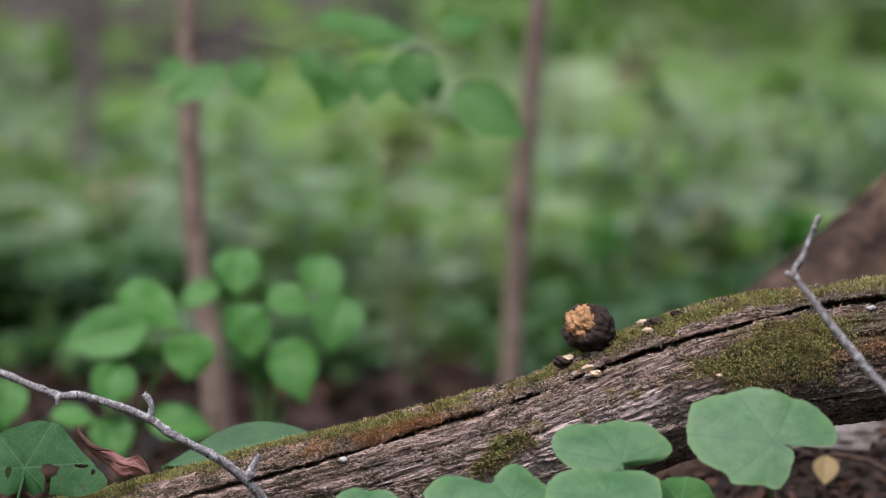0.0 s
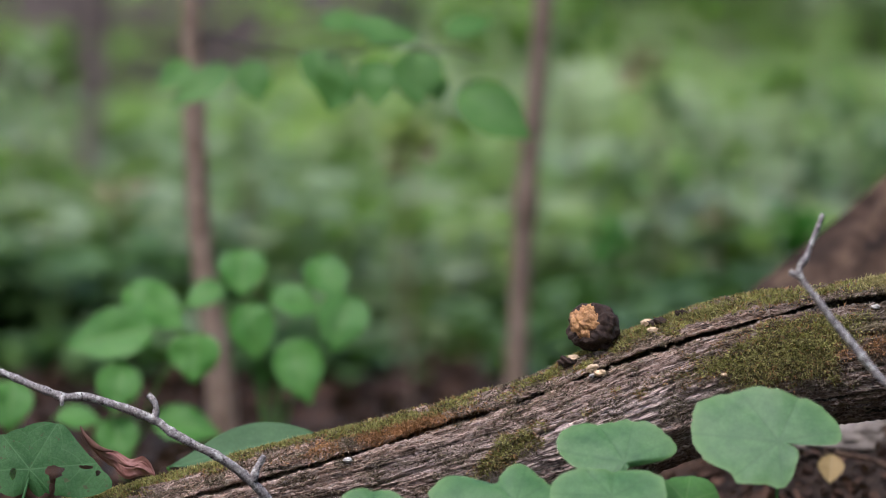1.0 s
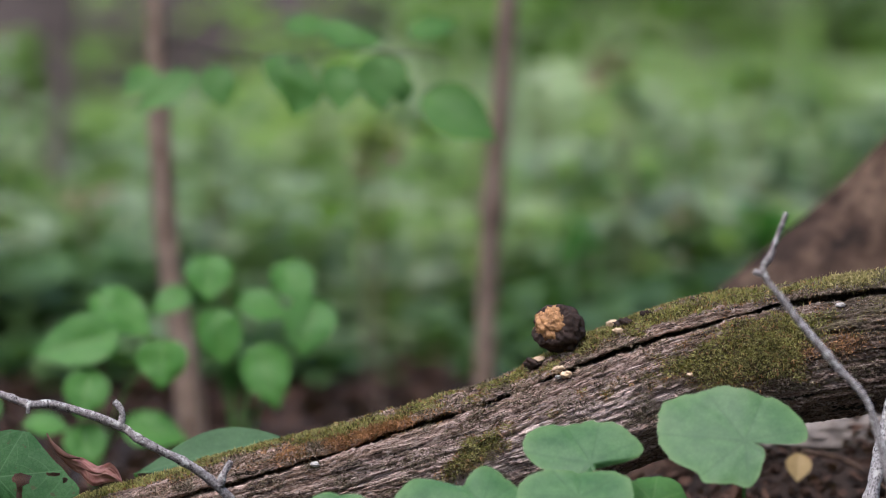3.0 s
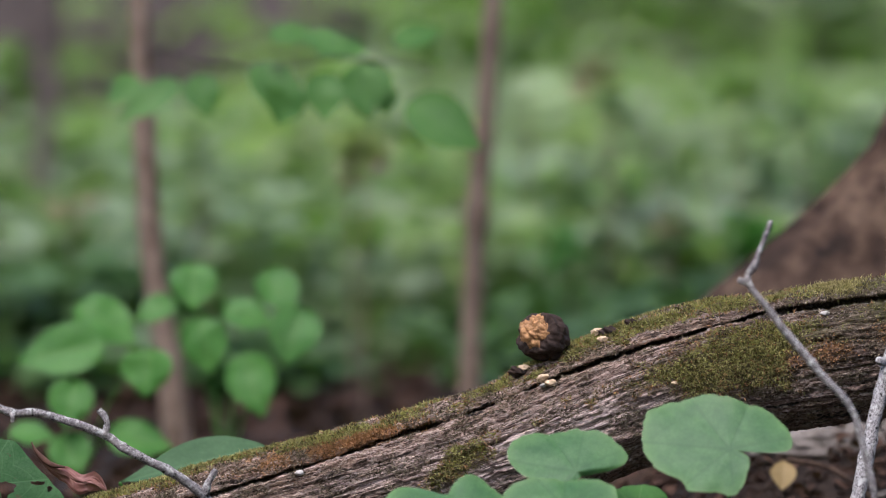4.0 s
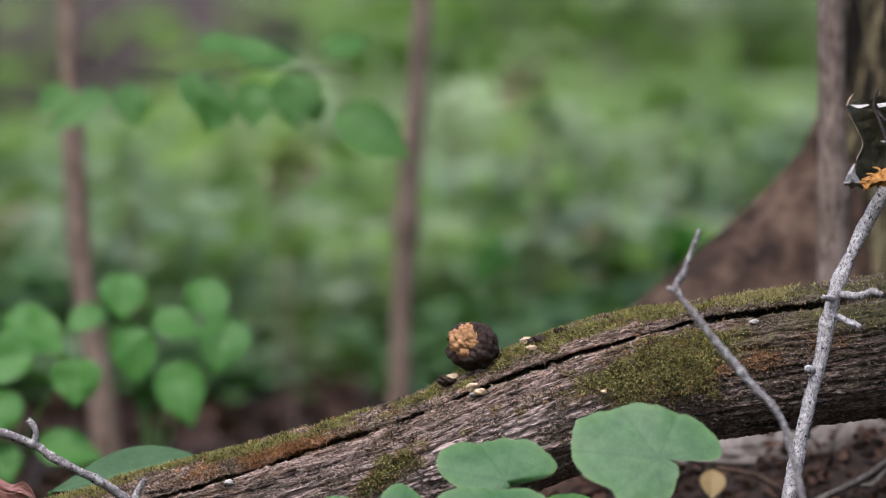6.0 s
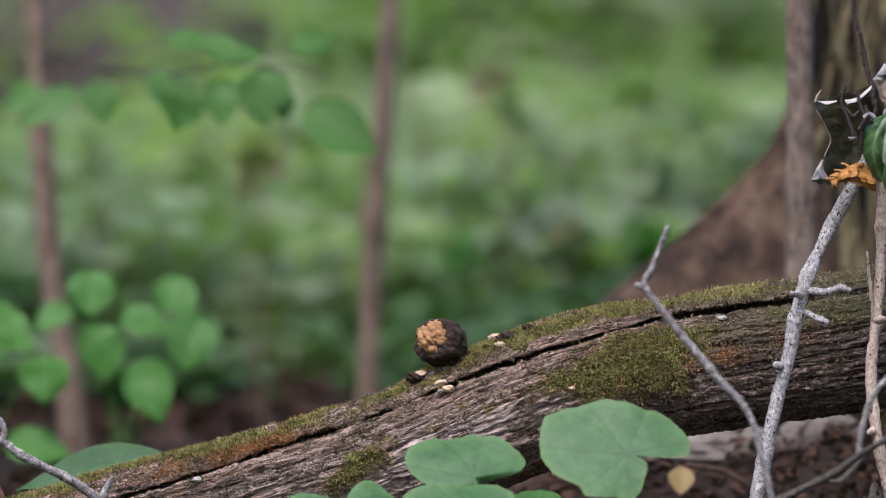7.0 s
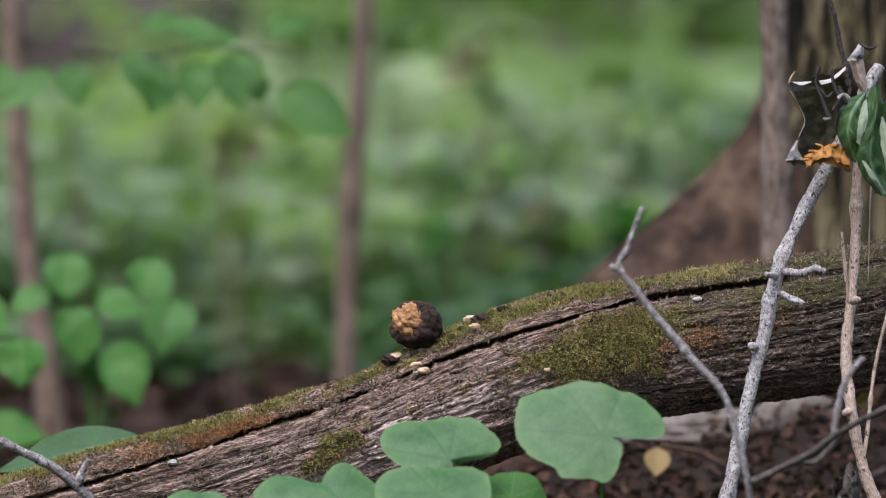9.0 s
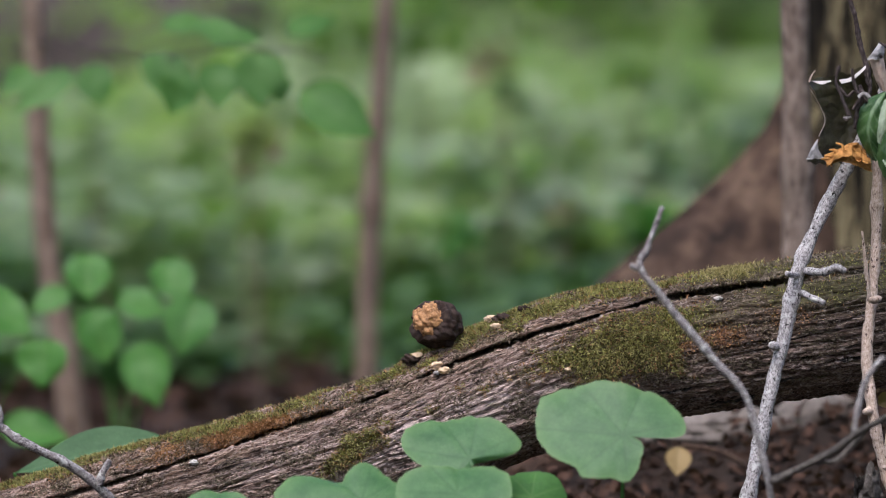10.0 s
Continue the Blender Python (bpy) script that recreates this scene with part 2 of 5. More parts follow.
def math_node(t, op, a, b=0.0):
    n = t.nodes.new("ShaderNodeMath")
    n.operation = op
    for sock, value in ((n.inputs[0], a), (n.inputs[1], b)):
        if isinstance(value, (int, float)):
            sock.default_value = value
        else:
            link(t, value, sock)
    return n.outputs[0]


def scaled(t, vec, xyz):
    n = t.nodes.new("ShaderNodeMapping")
    n.inputs["Scale"].default_value = xyz
    link(t, vec, n.inputs["Vector"])
    return n.outputs[0]


def bump_into(t, bsdf, height, strength, distance):
    b = t.nodes.new("ShaderNodeBump")
    b.inputs["Strength"].default_value, b.inputs["Distance"].default_value = strength, distance
    link(t, height, b.inputs["Height"])
    link(t, b.outputs[0], bsdf.inputs["Normal"])


def attr_node(t, key):
    n = t.nodes.new("ShaderNodeAttribute")
    n.attribute_name = key
    return n.outputs["Fac"]


def leaf_mat(name, dark, light, vein=None, rough=0.45, through=0.3, spots=None, scale=30.0, island=False, gloss=0.4, net=None, margin=None):
    m, t, p = nodes_of(name)
    vec = t.nodes.new("ShaderNodeTexCoord").outputs["Object"]
    fac = noise_node(t, vec, scale, 4)
    if island:
        geo = t.nodes.new("ShaderNodeNewGeometry").outputs["Random Per Island"]
        fac = math_node(t, "ADD", math_node(t, "MULTIPLY", fac, 0.55), math_node(t, "MULTIPLY", geo, 0.45))
    col = ramp_node(t, fac, [(0.25, dark), (0.75, light)])
    fine = noise_node(t, vec, scale * 14, 3)
    col = mix_node(t, 0.35, col, ramp_node(t, fine, [(0.3, (0.45, 0.45, 0.45)), (0.7, (1, 1, 1))]), "MULTIPLY")
    if net:
        # the fine net of small veins between the large ones
        cell = t.nodes.new("ShaderNodeTexVoronoi")
        cell.feature = "DISTANCE_TO_EDGE"
        cell.inputs["Scale"].default_value = 230.0
        link(t, vec, cell.inputs["Vector"])
        lines = ramp_node(t, cell.outputs["Distance"], [(0.02, (0.4, 0.4, 0.4)), (0.12, (0, 0, 0))])
        col = mix_node(t, lines, col, mix_node(t, 1.0, col, net, "MULTIPLY"))
    if margin:
        col = mix_node(t, math_node(t, "MULTIPLY", attr_node(t, "margin"), 0.6), col, margin)
    if spots:
        sp = noise_node(t, vec, scale * 5, 2, 0.5)
        col = mix_node(t, ramp_node(t, sp, [(0.66, (0, 0, 0)), (0.71, (1, 1, 1))]), col, spots)
    if vein:
        v = attr_node(t, "vein")
        col = mix_node(t, math_node(t, "MULTIPLY", v, 0.45), col, vein)
        bump_into(t, p, math_node(t, "ADD", math_node(t, "MULTIPLY", v, -0.6), fine), 0.35, 0.0006)
    link(t, col, p.inputs["Base Color"])
    p.inputs["Roughness"].default_value = rough
    p.inputs["Specular IOR Level"].default_value = gloss
    tr = t.nodes.new("ShaderNodeBsdfTranslucent")
    link(t, mix_node(t, 1.0, col, (1.0, 1.25, 0.45), "MULTIPLY"), tr.inputs["Color"])
    mx = t.nodes.new("ShaderNodeMixShader")
    mx.inputs[0].default_value = through
    link(t, p.outputs[0], mx.inputs[1])
    link(t, tr.outputs[0], mx.inputs[2])
    link(t, mx.outputs[0], t.nodes["Material Output"].inputs["Surface"])
    return m


def bark_mat(name, dark, mid, light, stretch=(8, 14, 1), fine=60.0, rough=0.85, bump=0.6, depth=0.003, spots=None, lichen=None, tight=0.12, gw=0.6):
    """Bark on a stick or trunk, its grain along the stem (u along in metres, v around)."""
    m, t, p = nodes_of(name)
    co = t.nodes.new("ShaderNodeTexCoord")
    grain = noise_node(t, scaled(t, co.outputs["UV"], stretch), 4.0, 6 if gw < 0.8 else 3, 0.62, 0.3)
    speck = noise_node(t, co.outputs["Object"], fine, 5, 0.7)
    both = math_node(t, "ADD", math_node(t, "MULTIPLY", grain, gw), math_node(t, "MULTIPLY", speck, 1 - gw))
    col = ramp_node(t, both, [(0.5 - tight, dark), (0.5, mid), (0.5 + tight, light)])
    if lichen:
        patch = noise_node(t, co.outputs["Object"], fine * 0.5, 6, 0.7)
        col = mix_node(t, ramp_node(t, patch, [(0.54, (0, 0, 0)), (0.61, (0.9, 0.9, 0.9))]), col, lichen)
    if spots:
        sp = noise_node(t, scaled(t, co.outputs["Object"], (1, 1, 0.6)), fine * 0.9, 5, 0.6)
        col = mix_node(t, ramp_node(t, sp, [(0.35, (1, 1, 1)), (0.4, (0, 0, 0))]), col, spots)
    link(t, col, p.inputs["Base Color"])
    p.inputs["Roughness"].default_value = rough
    p.inputs["Specular IOR Level"].default_value = 0.2
    bump_into(t, p, both, bump, depth)
    return m


def log_mat():
    """Weathered, barkless wood: grey and purple-brown fibres, dark checks, green algae and moss stain where the moss grows."""
    m, t, p = nodes_of("weathered_log_wood")
    co = t.nodes.new("ShaderNodeTexCoord")
    uv = co.outputs["UV"]
    fibre = noise_node(t, scaled(t, uv, (26, 620, 1)), 1.0, 9, 0.72, 1.2)
    check = noise_node(t, scaled(t, uv, (13, 210, 1)), 1.0, 5, 0.6, 0.8)
    patch = noise_node(t, scaled(t, uv, (11, 46, 1)), 1.0, 6, 0.65, 0.8)
    grit = noise_node(t, co.outputs["Object"], 400.0, 6, 0.75)
    col = ramp_node(t, fibre, [(0.37, (0.05, 0.032, 0.026)), (0.46, (0.26, 0.17, 0.135)), (0.54, (0.53, 0.39, 0.34)), (0.62, (0.82, 0.67, 0.61))])
    dull = ramp_node(t, fibre, [(0.37, (0.04, 0.026, 0.019)), (0.49, (0.225, 0.145, 0.106)), (0.6, (0.54, 0.39, 0.3))])
    col = mix_node(t, ramp_node(t, math_node(t, "ADD", patch, math_node(t, "MULTIPLY", attr_node(t, "bleach"), 0.2)), [(0.42, (0, 0, 0)), (0.6, (1, 1, 1))]), dull, col)
    col = mix_node(t, ramp_node(t, grit, [(0.38, (0.85, 0.85, 0.85)), (0.5, (0, 0, 0))]), col, mix_node(t, 0.8, col, (0.25, 0.2, 0.18), "MULTIPLY"))
    col = mix_node(t, ramp_node(t, check, [(0.37, (1, 1, 1)), (0.405, (0, 0, 0))]), col, (0.018, 0.013, 0.011))
    col = mix_node(t, ramp_node(t, grit, [(0.56, (0, 0, 0)), (0.66, (0.55, 0.55, 0.55))]), col, (0.5, 0.43, 0.38))
    col = mix_node(t, math_node(t, "MULTIPLY", attr_node(t, "bleach"), ramp_node(t, fibre, [(0.4, (0, 0, 0)), (0.53, (0.95, 0.95, 0.95))])), col, (0.8, 0.64, 0.61))
    # darkens the wood: part its damp tone, part painted lens falloff
    damp_dim_fac = attr_node(t, "damp_dim")
    col = mix_node(t, damp_dim_fac, col, mix_node(t, 1.0, col, (0.35, 0.345, 0.33), "MULTIPLY"))
    fine_crack = noise_node(t, scaled(t, uv, (24, 640, 1)), 1.0, 4, 0.6, 1.5)
    col = mix_node(t, ramp_node(t, fine_crack, [(0.36, (0.9, 0.9, 0.9)), (0.43, (0, 0, 0))]), col, (0.025, 0.018, 0.015))
    flake = noise_node(t, scaled(t, uv, (150, 260, 1)), 1.0, 7, 0.7, 1.2)
    col = mix_node(t, ramp_node(t, flake, [(0.33, (0.85, 0.85, 0.85)), (0.41, (0, 0, 0))]), col, (0.035, 0.025, 0.02))
    col = mix_node(t, ramp_node(t, flake, [(0.53, (0, 0, 0)), (0.62, (0.7, 0.7, 0.7))]), col, (0.56, 0.47, 0.43))
    algae = ramp_node(t, noise_node(t, co.outputs["Object"], 160.0, 5, 0.7), [(0.35, (0.03, 0.029, 0.012)), (0.65, (0.15, 0.14, 0.055))])
    mossy = math_node(t, "MULTIPLY", attr_node(t, "moss"), ramp_node(t, grit, [(0.3, (0.3, 0.3, 0.3)), (0.6, (1, 1, 1))]))
    col = mix_node(t, mossy, col, algae)
    rust = math_node(t, "MULTIPLY", attr_node(t, "rust"), grit)
    col = mix_node(t, rust, col, (0.32, 0.17, 0.09))
    col = mix_node(t, 1.0, col, (1.0, 0.99, 0.93), "MULTIPLY")
    link(t, col, p.inputs["Base Color"])
    p.inputs["Roughness"].default_value = 0.88
    p.inputs["Specular IOR Level"].default_value = 0.3
    bump_into(t, p, math_node(t, "ADD", math_node(t, "ADD", math_node(t, "MULTIPLY", fibre, 0.7), math_node(t, "ADD", check, math_node(t, "ADD", flake, fine_crack))), math_node(t, "MULTIPLY", grit, 1.5)), 0.9, 0.0024)
    return m


def plain_mat(name, dark, light, scale, rough=0.8, bump=0.4, depth=0.002, island=False):
    m, t, p = nodes_of(name)
    vec = t.nodes.new("ShaderNodeTexCoord").outputs["Object"]
    a, b = noise_node(t, vec, scale, 6, 0.65), noise_node(t, vec, scale * 9, 4, 0.6)
    fac = math_node(t, "ADD", math_node(t, "MULTIPLY", a, 0.6), math_node(t, "MULTIPLY", b, 0.4))
    if island:
        geo = t.nodes.new("ShaderNodeNewGeometry").outputs["Random Per Island"]
        fac = math_node(t, "ADD", math_node(t, "MULTIPLY", fac, 0.5), math_node(t, "MULTIPLY", geo, 0.5))
    link(t, ramp_node(t, fac, [(0.3, dark), (0.7, light)]), p.inputs["Base Color"])
    p.inputs["Roughness"].default_value = rough
    p.inputs["Specular IOR Level"].default_value = 0.25
    bump_into(t, p, fac, bump, depth)
    return m


M_LOG = log_mat()
M_MOSS = leaf_mat("moss_green", (0.058, 0.047, 0.018), (0.54, 0.5, 0.2), None, 0.7, 0.3, scale=60, island=True, gloss=0.15)
M_RUST = leaf_mat("moss_dead_rust", (0.2, 0.1, 0.045), (0.6, 0.33, 0.17), None, 0.8, 0.2, scale=60, island=True, gloss=0.1)
M_STRAW = leaf_mat("moss_dry_straw", (0.16, 0.13, 0.05), (0.62, 0.53, 0.27), None, 0.8, 0.2, scale=60, island=True, gloss=0.1)
M_LEAF = leaf_mat("leaf_matt_green", (0.034, 0.112, 0.032), (0.09, 0.195, 0.067), (0.026, 0.08, 0.024), 0.5, 0.2, scale=52, gloss=0.35, net=(0.45, 0.7, 0.45), margin=(0.13, 0.235, 0.075))
M_LEAF_DARK = leaf_mat("leaf_deep_green", (0.025, 0.078, 0.024), (0.055, 0.135, 0.045), (0.09, 0.175, 0.075), 0.5, 0.15, spots=(0.05, 0.06, 0.025), scale=26, gloss=0.12, net=(0.5, 0.8, 0.5))
M_LEAF_MID = leaf_mat("leaf_fresh_green", (0.05, 0.178, 0.026), (0.105, 0.275, 0.05), (0.14, 0.28, 0.08), 0.5, 0.35, scale=16, gloss=0.3)
M_LEAF_SAP = leaf_mat("leaf_sapling_green", (0.045, 0.14, 0.024), (0.105, 0.24, 0.05), (0.095, 0.22, 0.05), 0.5, 0.3, scale=16, gloss=0.25)
M_FAR_DARK = bark_mat("far_dark_bark", (0.02, 0.016, 0.014), (0.055, 0.044, 0.038), (0.11, 0.09, 0.08), (2, 8, 1), 14)
M_LEAF_CURL = leaf_mat("leaf_wilting_green", (0.025, 0.07, 0.018), (0.075, 0.16, 0.045), (0.24, 0.34, 0.19), 0.4, 0.2, scale=60, gloss=0.4)
M_DEAD = leaf_mat("leaf_dead_dark", (0.014, 0.011, 0.006), (0.075, 0.066, 0.03), (0.06, 0.06, 0.032), 0.42, 0.1, scale=70)
M_PALE = plain_mat("leaf_underside_pale", (0.22, 0.18, 0.15), (0.52, 0.45, 0.38), 90)
M_EDGE = plain_mat("leaf_edge_white", (0.3, 0.28, 0.25), (0.54, 0.51, 0.47), 140)
M_CORNER = plain_mat("leaf_underside_grey", (0.2, 0.195, 0.19), (0.42, 0.41, 0.39), 120)
M_PEEL = plain_mat("leaf_strip_tan", (0.36, 0.26, 0.19), (0.6, 0.48, 0.38), 130)
M_ORANGE = plain_mat("leaf_rot_orange", (0.16, 0.075, 0.014), (0.6, 0.29, 0.08), 190)
M_RED = leaf_mat("leaf_dry_red", (0.17, 0.065, 0.052), (0.36, 0.16, 0.13), (0.46, 0.28, 0.23), 0.55, 0.2, scale=50)
M_RIM = plain_mat("leaf_rim_dark", (0.03, 0.015, 0.01), (0.15, 0.075, 0.05), 160)
M_TWIG = bark_mat("twig_grey_bark", (0.065, 0.058, 0.055), (0.23, 0.21, 0.2), (0.47, 0.445, 0.425), (110, 9, 1), 300, spots=(0.03, 0.026, 0.022), lichen=(0.5, 0.5, 0.46))
M_TWIG_PALE = bark_mat("twig_silver_bark", (0.09, 0.083, 0.08), (0.32, 0.3, 0.29), (0.55, 0.525, 0.51), (110, 8, 1), 300, spots=(0.028, 0.025, 0.022), lichen=(0.55, 0.55, 0.52), tight=0.1)
M_TWIG_TAN = bark_mat("twig_tan_bark", (0.22, 0.16, 0.12), (0.46, 0.36, 0.28), (0.64, 0.54, 0.46), (70, 7, 1), 220, spots=(0.08, 0.05, 0.04))
M_TWIG_DARK = bark_mat("twig_dark_bark", (0.018, 0.013, 0.012), (0.05, 0.038, 0.034), (0.11, 0.09, 0.083), (40, 5, 1), 250)
M_SAPLING = bark_mat("sapling_bark", (0.09, 0.066, 0.045), (0.2, 0.145, 0.105), (0.3, 0.235, 0.18), (5, 6, 1), 40)
M_SAPLING_GREY = bark_mat("sapling_grey_bark", (0.06, 0.045, 0.034), (0.17, 0.13, 0.1), (0.29, 0.235, 0.19), (14, 5, 1), 60)
M_TRUNK = bark_mat("oak_bark", (0.009, 0.007, 0.004), (0.05, 0.04, 0.021), (0.22, 0.185, 0.1), (2.2, 64, 1), 170, bump=1.0, depth=0.015, tight=0.06, gw=0.8)
M_FAR_BARK = bark_mat("far_bark", (0.05, 0.038, 0.034), (0.12, 0.095, 0.085), (0.2, 0.165, 0.15), (2, 8, 1), 14)
M_SOIL = plain_mat("woodland_soil", (0.007, 0.005, 0.0035), (0.034, 0.022, 0.015), 14, 0.95, 0.8, 0.02)
M_LITTER = leaf_mat("leaf_litter_brown", (0.014, 0.008, 0.005), (0.1, 0.054, 0.034), None, 0.8, 0.1, scale=20, island=True, gloss=0.2)
# the pale tones hold the leaves' sky sheen, painted into the base colour
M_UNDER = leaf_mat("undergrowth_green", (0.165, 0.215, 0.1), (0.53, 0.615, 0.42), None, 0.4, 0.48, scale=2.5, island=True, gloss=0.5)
M_UNDER_B = leaf_mat("undergrowth_yellow_green", (0.115, 0.21, 0.032), (0.23, 0.36, 0.07), None, 0.45, 0.45, scale=2, island=True)
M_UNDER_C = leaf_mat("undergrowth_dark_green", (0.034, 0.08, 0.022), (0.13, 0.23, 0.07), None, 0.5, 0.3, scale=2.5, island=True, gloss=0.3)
M_YELLOW_GREEN = leaf_mat("leaf_pale_yellow_green", (0.32, 0.39, 0.15), (0.55, 0.6, 0.3), None, 0.5, 0.3, scale=8, island=True)
M_LITTER_PALE = leaf_mat("leaf_withered_brown", (0.16, 0.1, 0.07), (0.36, 0.25, 0.18), None, 0.6, 0.25, scale=8, island=True)
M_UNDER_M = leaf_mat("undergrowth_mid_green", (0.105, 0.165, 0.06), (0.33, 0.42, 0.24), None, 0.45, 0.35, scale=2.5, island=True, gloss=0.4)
M_TWIG_MID = bark_mat("twig_brown_bark", (0.03, 0.025, 0.021), (0.085, 0.076, 0.065), (0.17, 0.158, 0.138), (40, 5, 1), 260)
M_ROOT = bark_mat("root_bark", (0.013, 0.008, 0.0055), (0.056, 0.034, 0.022), (0.13, 0.088, 0.057), (3, 5, 1), 22, bump=0.9, depth=0.01, tight=0.1, gw=0.35)
M_LEAF_PALE = leaf_mat("leaf_pale_underside", (0.17, 0.24, 0.14), (0.4, 0.48, 0.34), (0.46, 0.52, 0.4), 0.5, 0.2, scale=60, gloss=0.25)
M_CRUST = leaf_mat("lichen_crust_brown", (0.03, 0.022, 0.014), (0.38, 0.31, 0.22), None, 0.9, 0.1, scale=90, island=True, gloss=0.1)
M_LEAF_DULL = leaf_mat("leaf_dull_green", (0.04, 0.1, 0.036), (0.068, 0.145, 0.056), (0.085, 0.17, 0.072), 0.55, 0.2, scale=24, gloss=0.25)
M_STONE = plain_mat("pale_rotten_wood", (0.042, 0.034, 0.027), (0.27, 0.235, 0.2), 30, 0.9, 0.6, 0.006)
M_NUT = plain_mat("walnut_husk_black", (0.008, 0.005, 0.004), (0.06, 0.034, 0.022), 200, 0.6, 0.8, 0.003)
M_FLESH = plain_mat("walnut_flesh_orange", (0.05, 0.016, 0.007), (0.66, 0.36, 0.15), 170, 0.6, 0.7, 0.002)
M_CHIP = plain_mat("nut_crumb_cream", (0.42, 0.26, 0.13), (0.74, 0.6, 0.42), 300, 0.7)
M_YELLOW = leaf_mat("leaf_fallen_yellow", (0.27, 0.19, 0.075), (0.46, 0.33, 0.14), (0.4, 0.3, 0.15), 0.6, 0.2, scale=40)

# ---- the ground ----
span = np.sign(np.linspace(-1, 1, 161)) * (3.2 * np.abs(np.linspace(-1, 1, 161)) + 900 * np.abs(np.linspace(-1, 1, 161)) ** 9)
GX, GY = np.meshgrid(span, span + 2.0, indexing="ij")


def ground_z(x, y):
    calm = np.clip((np.hypot(x, y + 7.6) - 0.5) / 2.0, 0, 1)
    heap = 0.112 * np.exp(-((x - 0.55) / 0.3) ** 2 - ((y - 0.66) / 0.13) ** 2)
    return heap + calm * (0.05 * (fbm(x * 1.1 + 40, y * 1.1 + 40, 5) - 0.5) + 0.016 * (fbm(x * 9, y * 9, 6) - 0.5))


ground = part("ground", mesh_of("ground", np.stack([GX, GY, ground_z(GX, GY)], -1).reshape(-1, 3), grid_faces(161, 161)), M_SOIL)
tagged(ground, "dark brown woodland soil under leaf litter", "ground", "", "structure")

# ---- the fallen log ----
LOG_LINE = [(-0.6737, 0.1000, -0.0648), (-0.5196, 0.0300, -0.0248), (-0.3071, 0.0000, 0.0170), (-0.1493, 0.0000, 0.0570), (-0.0652, 0.0000, 0.0760), (0.0084, 0.0000, 0.0955), (0.1135, 0.0000, 0.1281), (0.1924, 0.0000, 0.1597), (0.2712, 0.0000, 0.1860), (0.3500, 0.0000, 0.1991), (0.4120, 0.0000, 0.2081), (0.5493, 0.0200, 0.2256), (0.6906, 0.1200, 0.2501), (0.8438, 0.3000, 0.2758)]
LOG_RADII = [0.0541, 0.0551, 0.0562, 0.0567, 0.0572, 0.0593, 0.0609, 0.0625, 0.0630, 0.0625, 0.0625, 0.0630, 0.0641, 0.0630]
NS, NT = 1300, 330


